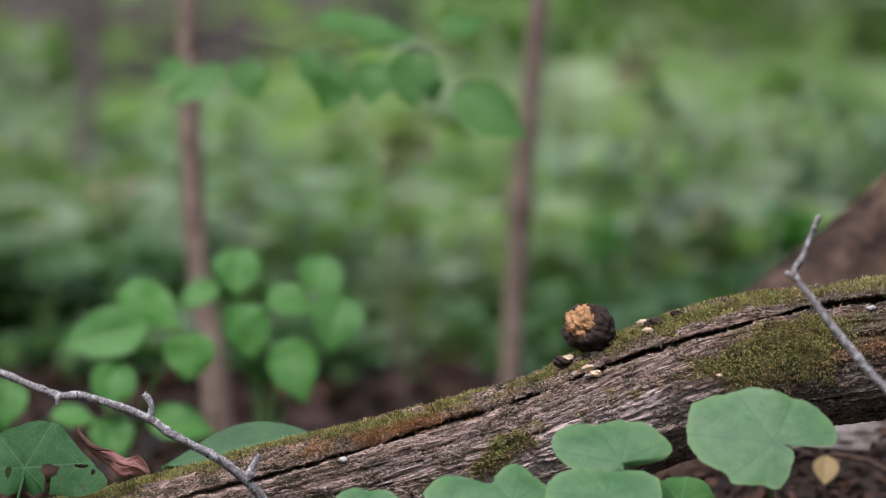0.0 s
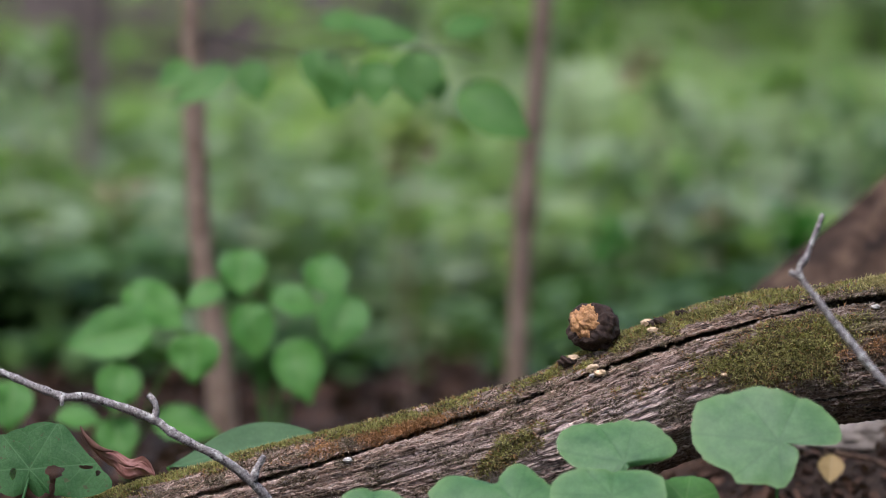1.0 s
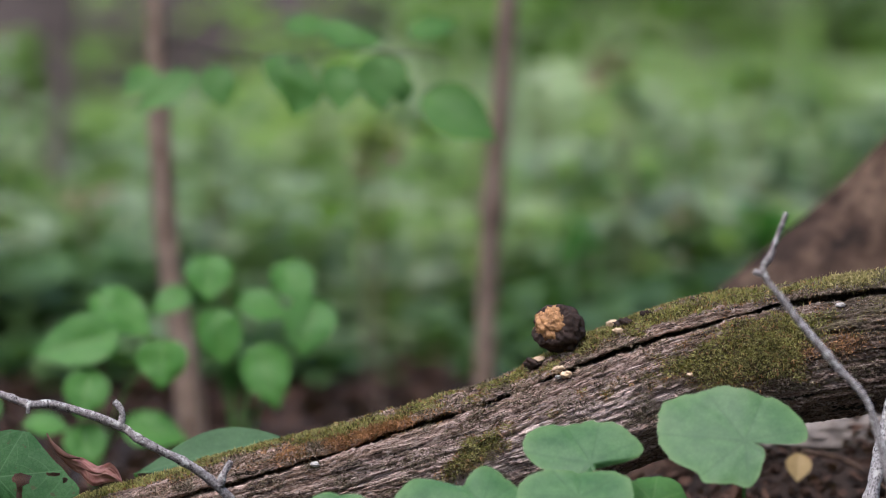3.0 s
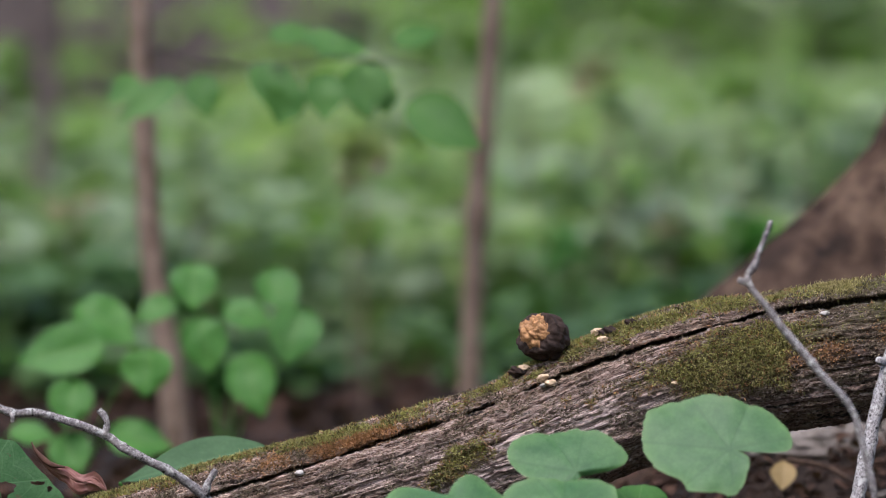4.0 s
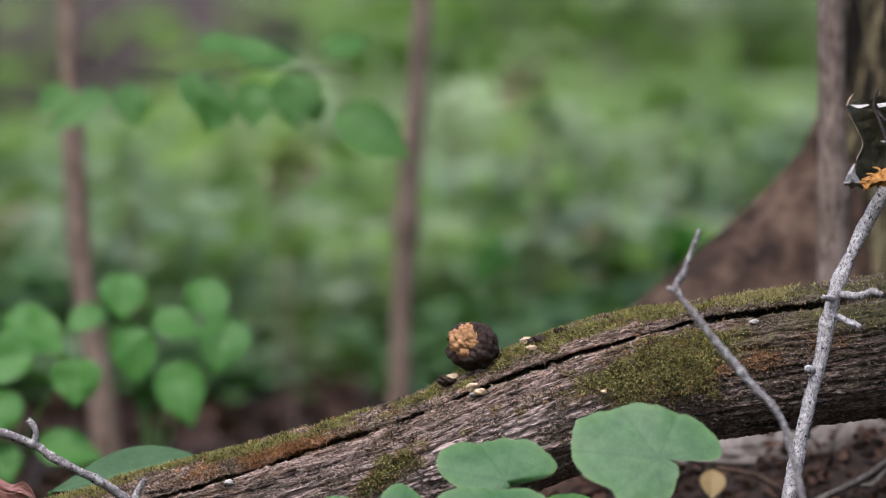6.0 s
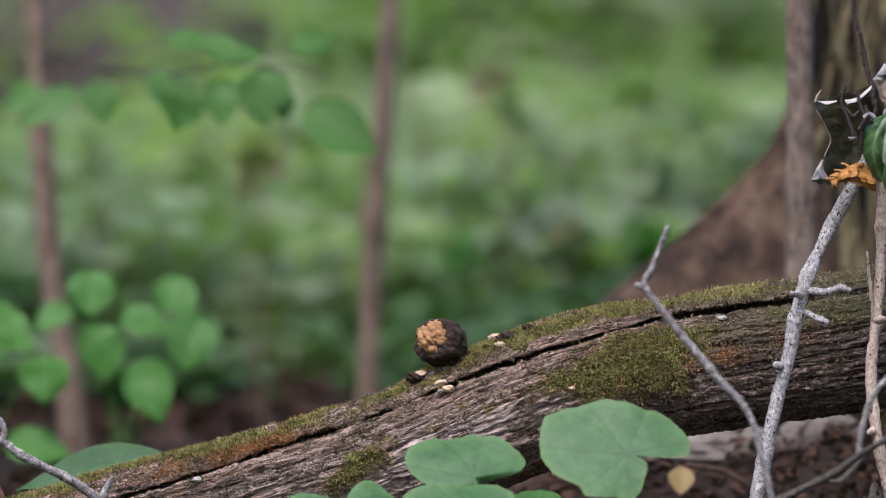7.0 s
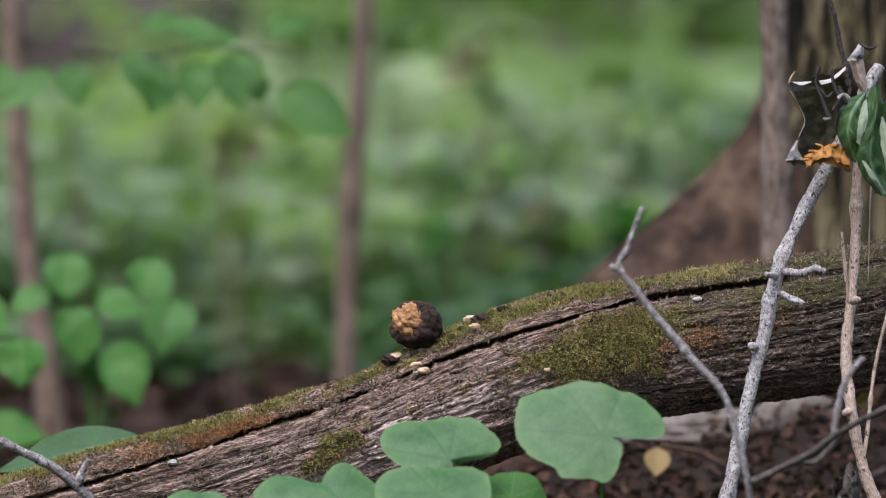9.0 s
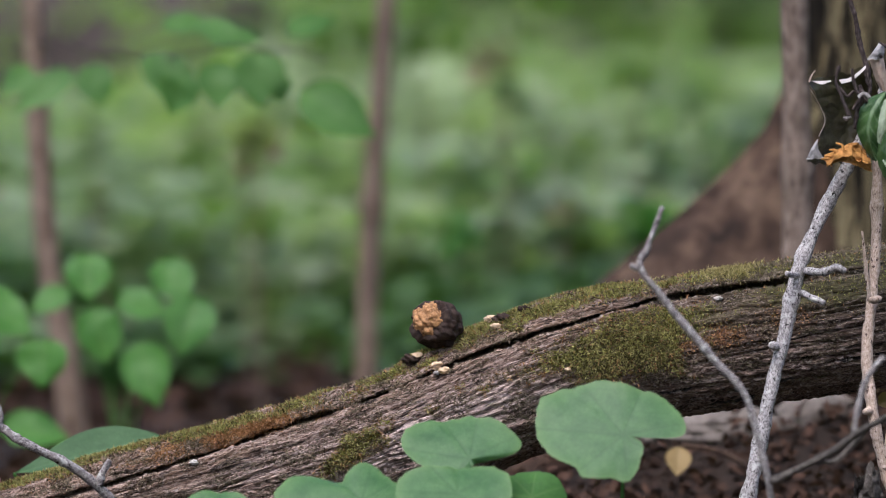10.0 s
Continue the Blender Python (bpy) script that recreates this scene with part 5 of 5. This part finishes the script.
UPPER_LEAVES = [((-0.2466, 1.7000, 0.4505), 140, 66, 35, 0, 126), ((-0.2274, 1.7000, 0.4588), 90, 75, 25, 0, -165), ((-0.1423, 1.6000, 0.4725), 105, 85, 30, 0, 185), ((-0.1169, 1.6000, 0.4566), 75, 70, 30, 0, 150), ((-0.0779, 1.5000, 0.4608), 95, 80, 25, 0, 178), ((-0.0308, 1.5000, 0.4702), 105, 95, 25, 0, 176), ((0.0120, 1.4500, 0.4270), 165, 105, 30, 0, -125), ((-0.0597, 1.6000, 0.4884), 100, 65, 50, 0, 60)]
LOWER_LEAVES = [((-0.1439, 1.7000, 0.4974), 100, 65, 50, 0, -70), ((-0.1677, 1.6000, 0.4630), 90, 60, 45, 0, -110), ((-0.2947, 1.8000, 0.4546), 90, 60, 40, 10, 130), ((-0.1137, 1.3500, 0.4499), 80, 74, 10, 0, 160), ((-0.0930, 1.7500, 0.4809), 110, 70, 45, 0, -80), ((-0.0409, 1.6500, 0.4561), 90, 76, 20, 0, -170), ((-0.0026, 1.7000, 0.4877), 110, 66, 45, 0, -60), ((-0.0151, 1.5000, 0.4440), 56, 50, 25, 0, 190)]
for place, ln, wd, lean, swing, spin in UPPER_LEAVES + LOWER_LEAVES:
    part("leaf", long_leaf("leaf", place, ln * C, wd * C, lean, swing, spin, 0.15, 0.12, int(ln + wd), 18, 9, 0.4, 0.7, 0.06, 0.0, 0.5), M_LEAF_SAP, low_branch)
sap2 = thing("sapling", (0.0831, 2.5, 0.0), "slim brown leaning sapling in the undergrowth", "tree", "saplings")
part("trunk", tube("trunk", [(0.0810, 2.5, -0.05), (0.0845, 2.5000, 0.0774), (0.0908, 2.5000, 0.2102), (0.0991, 2.5000, 0.3150), (0.1116, 2.5000, 0.4405), (0.1206, 2.5000, 0.5521), (0.1407, 2.5500, 0.8739), (0.1517, 2.6000, 1.4364)],
                   [0.0153, 0.0126, 0.0112, 0.0098, 0.0084], 120, 12, 0.1, 4, 12, 12), M_SAPLING, sap2)
sap3 = thing("sapling", (0.5100, 0.74, 0.0), "straight grey-brown sapling before the oak trunk", "tree", "saplings")
part("trunk", tube("trunk", [(0.5112, 0.74, -0.05), (0.5129, 0.7400, 0.1528), (0.5163, 0.7400, 0.2741), (0.5183, 0.7400, 0.4068), (0.5187, 0.7400, 0.5221), (0.5213, 0.7400, 0.8099), (0.5363, 0.7800, 1.3298)],
                   [0.0173, 0.0150, 0.0133, 0.0133, 0.0115], 120, 16, 0.08, 4, 13, 10), M_SAPLING_GREY, sap3)
sap4 = thing("sapling", (-0.5963, 6.0, 0.0), "thin grey sapling far in the undergrowth", "tree", "saplings")
part("trunk", tube("trunk", [(-0.6054, 6.0, -0.05), (-0.6005, 6.0000, 0.2335), (-0.5814, 6.0000, 0.4214), (-0.5718, 6.0000, 0.5716), (-0.5570, 6.0000, 1.0777)], [0.0169, 0.0150, 0.0132], 60, 10, 0.1, 3, 14, 8), M_FAR_BARK, sap4)


def sapling_top(parent, base, height, seed):
    """Short leafy side branches high on a sapling."""
    r = np.random.default_rng(seed)
    for k in range(4):
        a = r.uniform(0, 6.28)
        p = np.array(base) + [0, 0, height + 0.22 * k]
        q = p + np.array([math.cos(a), math.sin(a), 0.5]) * r.uniform(0.3, 0.5)
        twig = part("branch", tube("branch", [tuple(p), tuple(0.5 * (p + q) + [0, 0, 0.03]), tuple(q)], [0.006, 0.004, 0.002], 20, 7), M_SAPLING, parent)
        leafy([tuple(p * 0.6 + q * 0.4), tuple(0.3 * p + 0.7 * q), tuple(q)], twig, seed + 11 * k, 0.09, 8, M_LEAF_MID, 0.05)


sapling_top(sap, (-0.3073, 2.0500, 0.9908), 0.0, 201)
sapling_top(sap2, (0.1427, 2.5500, 1.0137), 0.0, 202)
sapling_top(sap3, (0.5252, 0.7600, 0.9256), 0.0, 203)


def oak():
    """A thick furrowed trunk whose buttress root runs out low to one side."""
    foot = np.array([0.7336, 1.3, 0.0])
    base_r = 0.1746
    nz, na = 170, 260
    z = np.concatenate([np.linspace(-0.06, 0.75, 130), np.linspace(0.78, 6.5, 40)])
    th = np.linspace(0, 2 * np.pi, na, endpoint=False)
    Z, T = np.meshgrid(z, th, indexing="ij")
    r = base_r * (1 - 0.1 * np.maximum(Z - 0.5, 0))

    def buttress(deg, reach, fall, wide):
        q = np.abs((T - math.radians(deg) + np.pi) % (2 * np.pi) - np.pi)
        return reach * np.exp(-np.maximum(Z, 0) / fall) * np.exp(-(q / wide) ** 2)
    low = np.clip(Z, -0.05, 3)
    rise = 0.036 * np.log1p(np.exp((0.3955 - low) / 0.036)) * 1.28
    turn = np.abs((T - math.radians(186) + np.pi) % (2 * np.pi) - np.pi)
    r = r + rise * np.exp(-(turn / 0.42) ** 2) + buttress(20, 0.3, 0.15, 0.5) + buttress(100, 0.35, 0.12, 0.5)
    ring = T * base_r
    warp = 0.05 * (fbm(Z * 6, ring * 12, 41) - 0.5)
    ridge = np.abs(2 * fbm(Z * 4.5, (ring + warp) * 62, 42, 3) - 1) ** 0.7
    r = r + 0.042 * (ridge - 0.5) * np.clip((Z - 0.1) / 0.3, 0.2, 1) + 0.02 * (fbm(Z * 8, ring * 30, 43) - 0.5)
    v = np.stack([foot[0] + r * np.cos(T), foot[1] + r * np.sin(T), Z], -1)
    uv = np.stack([Z, ring / 2.2], -1)
    flare = (rise * np.exp(-(turn / 0.42) ** 2)).ravel() > 0.022
    faces = np.array(grid_faces(nz, na, True))
    low_part = flare[faces].mean(1) > 0.5

    def piece(name, chosen, extra=()):
        used, back = np.unique(chosen, return_inverse=True)
        return mesh_of(name, v.reshape(-1, 3)[used], list(back.reshape(chosen.shape)) + list(extra), uv=uv.reshape(-1, 2)[used])
    tree = thing("tree", tuple(foot), "thick brown furrowed tree trunk with a flaring buttress root", "tree")
    part("trunk", piece("trunk", faces[~low_part]), M_TRUNK, tree)
    part("root", piece("root", faces[low_part]), M_ROOT, tree, "smooth red-brown buttress root")
    crown_rng = np.random.default_rng(5)
    for k in range(6):
        a, z0 = k * 1.05 + 0.4, 3.2 + 0.5 * k
        way = np.array([math.cos(a), math.sin(a), 0.6])
        start = foot + [0, 0, z0]
        limb = part("limb", tube("limb", [tuple(start), tuple(start + way * 0.7), tuple(start + way * 1.5 + [0, 0, 0.3]), tuple(start + way * 2.3 + [0, 0, 0.2])], [0.07, 0.05, 0.035, 0.015], 40, 10, 0.12, 2, 300 + k, 6), M_TRUNK, tree)
        n = 420
        p = start + way * crown_rng.uniform(0.8, 2.4, (n, 1)) + crown_rng.normal(0, 0.42, (n, 3))
        part("crown", leaf_cloud("crown", p, crown_rng.uniform(0, 6.28, n), crown_rng.normal(0.3, 0.4, n), crown_rng.uniform(0.08, 0.16, n), crown_rng.uniform(0.05, 0.1, n), crown_rng.normal(0, 0.4, n)), M_UNDER, limb, "green leafy crown", "stuff")


oak()

# ---- litter and undergrowth ----
rng = np.random.default_rng(77)


def spread(n, y0, y1, side, power=1.0):
    y = y0 + (y1 - y0) * rng.random(n) ** power
    x = rng.uniform(-1, 1, n) * (side + 0.075 * (y + 7.6)) + 0.09
    return x, y


x, y = spread(16000, -1.2, 6.0, 0.75)
n = len(x)
pos = np.stack([x, y, ground_z(x, y) + rng.uniform(0.002, 0.022, n)], -1)
fx, fy = np.concatenate([rng.uniform(0.05, 1.0, 4000), rng.uniform(0.25, 0.8, 8000)]), np.concatenate([rng.uniform(0.3, 1.6, 4000), rng.uniform(0.3, 1.15, 8000)])
pos = np.vstack([pos, np.stack([fx, fy, ground_z(fx, fy) + rng.uniform(0.0, 0.014, 12000)], -1)])
bare = (pos[:, 0] > 0.27) & (pos[:, 1] > -0.35) & (pos[:, 1] < 1.0)
keep = ~bare | (rng.random(len(pos)) < 0.4) | (np.arange(len(pos)) >= len(pos) - 12000)
keep &= ~((pos[:, 0] > 0.15) & (pos[:, 0] < 0.8) & (pos[:, 1] > -0.4) & (pos[:, 1] < 1.4) & (np.arange(len(pos)) < len(pos) - 12000) & (rng.random(len(pos)) < 0.85))
dense = np.arange(len(pos)) >= len(pos) - 12000
pos, dense = pos[keep], dense[keep]
n = len(pos)
litter = part("leaf_litter", leaf_cloud("leaf_litter", pos, rng.uniform(0, 6.28, n), rng.normal(0, 0.4, n), np.where(dense, rng.uniform(0.005, 0.02, n), rng.uniform(0.012, 0.05, n)), np.where(dense, rng.uniform(0.003, 0.013, n), rng.uniform(0.01, 0.034, n)), rng.normal(0, 0.8, n)), M_LITTER)
tagged(litter, "brown dead leaves scattered over the soil", "leaf litter", "", "stuff")


def herbs(name, label, plants, y0, y1, low, high, size, material, seed, gap=0.4, west=-0.075, east=0.085, per=7, power=1.0):
    """Low leafy plants: each holds a flat spray of leaves round its top. west and east: the bounds of the stand, as seen from the path."""
    r = np.random.default_rng(seed)
    y = y0 + (y1 - y0) * r.random(plants) ** power
    x = (west + (east - west) * r.random(plants) + r.normal(0, 0.003, plants)) * (y + 7.6)
    thick = fbm(x * 2.2 + seed, y * 0.8 + seed, seed, 3)
    ok = thick > gap
    x, y, thick = x[ok], y[ok], thick[ok]
    top = low + (high - low) * np.clip(0.25 + 1.1 * (fbm(x * 1.3 + 3 * seed, y * 0.6, seed + 5, 3) - 0.3), 0, 1) * r.uniform(0.35, 1.0, len(x))
    x, y, top = (np.repeat(q, per) for q in (x, y, top))
    n = len(x)
    yaw = r.uniform(0, 6.28, n)
    reach = size * r.uniform(0.1, 0.9, n)
    big = size * np.repeat(r.uniform(0.7, 1.3, n // per), per) * r.uniform(0.7, 1.2, n)
    pos = np.stack([x + reach * np.cos(yaw), y + reach * np.sin(yaw), ground_z(x, y) + np.maximum(top - 0.25 * size * r.random(n) - 0.3 * top * r.random(n) ** 3, 0.008)], -1)
    me = leaf_cloud(name, pos, yaw, r.normal(0.12, 0.2, n), big, big * r.uniform(0.6, 0.95, n), r.normal(0, 0.22, n))
    return tagged(part(name, me, material), label, "undergrowth", "", "stuff")


def undergrowth(name, label, n, y0, y1, side, low, high, size, material, seed, gap=0.45):
    x, y = spread(n, y0, y1, side)
    keep = fbm(x * 0.9 + seed, y * 0.35 + seed, seed, 3) > gap
    x, y = x[keep], y[keep]
    n = len(x)
    tall = fbm(x * 0.7 + 3 * seed, y * 0.4, seed + 5, 3)
    h = low + (high - low) * tall * rng.random(n) ** 0.6
    pos = np.stack([x, y, ground_z(x, y) + h], -1)
    me = leaf_cloud(name, pos, rng.uniform(0, 6.28, n), rng.normal(0.2, 0.28, n), size * rng.uniform(0.6, 1.4, n), size * rng.uniform(0.5, 1.0, n), rng.normal(0, 0.3, n))
    return tagged(part(name, me, material), label, "undergrowth", "", "stuff")


# left stands take darker greens, partly painting in the dimming at the view's edge
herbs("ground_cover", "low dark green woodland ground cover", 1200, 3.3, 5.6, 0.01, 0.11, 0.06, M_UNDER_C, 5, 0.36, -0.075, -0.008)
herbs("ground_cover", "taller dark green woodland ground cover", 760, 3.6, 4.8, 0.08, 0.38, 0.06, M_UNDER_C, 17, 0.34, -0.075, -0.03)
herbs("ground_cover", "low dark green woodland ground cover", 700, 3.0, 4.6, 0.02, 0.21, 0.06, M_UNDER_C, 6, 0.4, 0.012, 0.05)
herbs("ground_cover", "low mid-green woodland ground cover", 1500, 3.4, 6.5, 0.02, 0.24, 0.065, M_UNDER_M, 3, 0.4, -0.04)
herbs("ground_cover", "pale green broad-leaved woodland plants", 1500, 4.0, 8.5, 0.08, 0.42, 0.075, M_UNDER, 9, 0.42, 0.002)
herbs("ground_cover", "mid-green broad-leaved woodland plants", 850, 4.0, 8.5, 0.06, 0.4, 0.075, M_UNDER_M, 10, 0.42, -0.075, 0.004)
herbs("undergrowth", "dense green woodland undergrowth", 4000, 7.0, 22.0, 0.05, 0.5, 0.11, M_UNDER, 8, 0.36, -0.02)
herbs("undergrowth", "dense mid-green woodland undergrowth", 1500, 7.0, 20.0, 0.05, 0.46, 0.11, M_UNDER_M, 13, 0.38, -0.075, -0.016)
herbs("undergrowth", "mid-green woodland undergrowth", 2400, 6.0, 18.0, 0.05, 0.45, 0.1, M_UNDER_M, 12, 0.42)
herbs("undergrowth", "yellow-green low plants in the undergrowth", 330, 4.0, 14.0, 0.1, 0.5, 0.09, M_UNDER_B, 15, 0.5)
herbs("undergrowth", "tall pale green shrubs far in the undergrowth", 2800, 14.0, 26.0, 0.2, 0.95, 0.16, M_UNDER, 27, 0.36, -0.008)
herbs("undergrowth", "tall yellow-green shrubs far in the undergrowth", 260, 9.0, 20.0, 0.2, 0.8, 0.12, M_UNDER_B, 31, 0.48)
undergrowth("thicket", "tall far green woodland thicket", 26000, 22.0, 42.0, 6.0, 0.2, 4.5, 0.2, M_UNDER, 21, 0.36)
for k in range(16):
    y = rng.uniform(14, 40)
    x = rng.uniform(-1, 1) * (2.0 + 0.12 * y)
    r = rng.uniform(0.05, 0.22)
    far = thing("far_tree", (x, y, 0.0), "dark brown tree trunk far in the wood", "tree", "far trees")
    part("trunk", tube("trunk", [(x, y, -0.05), (x + rng.normal(0, 0.1), y, 1.5), (x + rng.normal(0, 0.2), y, 4.0), (x + rng.normal(0, 0.3), y, 7.0)], [r * 1.3, r, r * 0.8, r * 0.6], 40, 12, 0.12, 2, 60 + k, 4), M_FAR_BARK, far)
    m = 160
    p = np.array([x, y, 5.8]) + rng.normal(0, 0.8, (m, 3))
    part("crown", leaf_cloud("crown", p, rng.uniform(0, 6.28, m), rng.normal(0.3, 0.4, m), rng.uniform(0.15, 0.35, m), rng.uniform(0.1, 0.25, m), rng.normal(0, 0.4, m)), M_UNDER, far, "green leafy crown", "stuff")

far_log = thing("far_log", (-1.4, 14.0, 0.0), "thick dark grey-brown fallen trunk far in the undergrowth", "log")
part("trunk", tube("trunk", [(-3.4, 14.3, 0.33), (-2.2, 14.1, 0.34), (-1.3, 14.0, 0.33), (-0.65, 13.9, 0.31), (-0.12, 13.8, 0.27)], [0.36, 0.345, 0.33, 0.31, 0.25], 60, 18, 0.15, 3, 91, 5), M_FAR_DARK, far_log)


def low_light_screen(name, label, n, r0, r1, top, size, seed):
    """Unseen leaf ring, added on the path's other sides to block low sky light."""
    a = rng.uniform(0, 2 * np.pi, n)
    keep = np.abs((a - np.pi / 2 + np.pi) % (2 * np.pi) - np.pi) > 0.42
    a = a[keep]
    n = len(a)
    r = r0 + (r1 - r0) * rng.random(n)
    tall = top * (0.55 + 0.9 * (fbm(np.cos(a) * 4 + 9, np.sin(a) * 4 + 9, seed, 3) - 0.3))
    h = tall * rng.random(n) ** 0.8
    pos = np.stack([r * np.cos(a), r * np.sin(a) - 3.0, h], -1)
    me = leaf_cloud(name, pos, rng.uniform(0, 6.28, n), rng.normal(0.3, 0.4, n), size * rng.uniform(0.6, 1.4, n), size * rng.uniform(0.5, 1.0, n), rng.normal(0, 0.4, n))
    return tagged(part(name, me, M_UNDER), label, "undergrowth", "", "stuff")


# added out of view, its height set by how much light it blocks
low_light_screen("thicket", "unseen green leaf ring added to block low light", 26000, 10.0, 17.0, 6.5, 0.42, 33)

# more dead leaves over the floor of the clearing
m = 14000
x, y = rng.uniform(-5, 5, m), rng.uniform(-11, 4, m)
off_path = (np.hypot(x, y + 7.6) > 0.3) & ((np.abs(x) > 0.8) | (y < -1.2))
x, y = x[off_path], y[off_path]
m = len(x)
pos = np.stack([x, y, ground_z(x, y) + rng.uniform(0.004, 0.012, m)], -1)
more = part("leaf_litter", leaf_cloud("leaf_litter", pos, rng.uniform(0, 6.28, m), rng.normal(0, 0.2, m), rng.uniform(0.03, 0.1, m), rng.uniform(0.02, 0.06, m), rng.normal(0, 0.3, m)), M_LITTER)
tagged(more, "brown dead leaves over the clearing's floor", "leaf litter", "", "stuff")


def thin_stems(n, y0, y1, seed):
    """Thin upright stems in the undergrowth, in one mesh."""
    r = np.random.default_rng(seed)
    verts, faces = [], []
    for k in range(n):
        y = r.uniform(y0, y1)
        x = r.uniform(-1, 1) * (0.5 + 0.07 * (y + 7.6)) + 0.1
        top, lean, rad = r.uniform(0.3, 1.4), r.normal(0, 0.12, 2), r.uniform(0.002, 0.006)
        base = len(verts)
        for i in range(5):
            q = i / 4
            cx, cy, cz = x + lean[0] * q * q, y + lean[1] * q * q, top * q - 0.01
            for j in range(6):
                a = j * math.pi / 3
                w = rad * (1 - 0.6 * q)
                verts.append((cx + w * math.cos(a), cy + w * math.sin(a), cz))
        for i in range(4):
            for j in range(6):
                b = (j + 1) % 6
                faces.append((base + i * 6 + j, base + i * 6 + b, base + i * 6 + 6 + b, base + i * 6 + 6 + j))
    return mesh_of("undergrowth_stems", verts, faces)


tagged(part("undergrowth_stems", thin_stems(70, 6.5, 18.0, 8), M_FAR_BARK), "thin brown stems in the undergrowth", "undergrowth", "", "stuff")


def small_shrub(foot, centre, spread_m, count, size, material, label, seed):
    r = np.random.default_rng(seed)
    top = thing("small_shrub", (foot[0], foot[1], 0.0), label, "shrub")
    part("stem", tube("stem", [(foot[0], foot[1], -0.02), (0.5 * (foot[0] + centre[0]), centre[1], centre[2] * 0.5), tuple(centre)], [0.0026, 0.002, 0.0014], 20, 7), M_SAPLING, top)
    p = np.array(centre) + r.normal(0, spread_m, (count, 3))
    part("foliage", leaf_cloud("foliage", p, r.uniform(0, 6.28, count), r.normal(0.3, 0.5, count), r.uniform(0.6, 1.3, count) * size, r.uniform(0.5, 0.9, count) * size, r.normal(0, 0.5, count)), material, top, "", "stuff")


small_shrub((-0.048, 2.6), (-0.0423, 2.6, 0.3560), 0.013, 70, 0.030, M_YELLOW_GREEN, "small shrub with pale yellow-green leaves", 3)
small_shrub((-0.066, 3.0), (-0.0660, 3.0, 0.3180), 0.014, 18, 0.026, M_LITTER_PALE, "withered brown shrub in the undergrowth", 4)
for k, (top, wide, count, size, material, label) in enumerate([
    ((0.290, 4.20, 0.430), 0.016, 20, 0.035, M_LITTER_PALE, "withered brown shrub in the undergrowth"),
    ((0.301, 4.00, 0.383), 0.010, 16, 0.030, M_UNDER_C, "small dark green shrub in the undergrowth"),
    ((0.467, 3.60, 0.409), 0.012, 30, 0.035, M_UNDER_B, "small shrub with yellow-green leaves"),
    ((0.558, 3.80, 0.371), 0.013, 16, 0.030, M_UNDER_C, "small dark green shrub in the undergrowth"),
    ((0.498, 3.60, 0.293), 0.014, 16, 0.030, M_UNDER_C, "small dark green shrub in the undergrowth"),
    ((0.462, 3.40, 0.218), 0.015, 36, 0.035, M_LEAF_MID, "small fresh green shrub in the undergrowth"),
    ((0.186, 4.60, 0.500), 0.040, 90, 0.040, M_UNDER_B, "small shrub with yellow-green leaves"),
    ((0.090, 4.90, 0.505), 0.035, 60, 0.040, M_UNDER_B, "small shrub with yellow-green leaves"),
    ((0.372, 4.80, 0.513), 0.025, 40, 0.035, M_UNDER_B, "small shrub with yellow-green leaves"),
    ((-0.589, 4.60, 0.443), 0.022, 34, 0.035, M_UNDER_B, "small shrub with yellow-green leaves"),
    ((-0.629, 4.40, 0.420), 0.016, 26, 0.035, M_UNDER_M, "small pale green shrub in the undergrowth"),
    ((-0.590, 4.20, 0.296), 0.021, 34, 0.035, M_UNDER, "small pale green shrub in the undergrowth"),
    ((-0.302, 4.40, 0.312), 0.029, 50, 0.035, M_UNDER_M, "small pale green shrub in the undergrowth"),
    ((-0.460, 3.80, 0.245), 0.015, 9, 0.030, M_LITTER_PALE, "withered brown shrub in the undergrowth"),
    ((-0.274, 3.60, 0.255), 0.015, 9, 0.030, M_LITTER, "withered brown shrub in the undergrowth"),
    ((0.364, 3.60, 0.231), 0.010, 10, 0.030, M_LITTER_PALE, "withered brown shrub in the undergrowth"),
    ((0.393, 4.60, 0.308), 0.032, 54, 0.035, M_UNDER, "small pale green shrub in the undergrowth"),
    ((0.502, 4.80, 0.334), 0.033, 54, 0.035, M_UNDER, "small pale green shrub in the undergrowth"),
    ((0.282, 4.20, 0.251), 0.029, 46, 0.035, M_UNDER_M, "small pale green shrub in the undergrowth"),
    ((0.225, 3.40, 0.203), 0.017, 30, 0.035, M_LEAF_MID, "small fresh green shrub in the undergrowth"),
]):
    small_shrub((top[0] + 0.01, top[1]), top, wide, count, size, material, label, 5 + k)
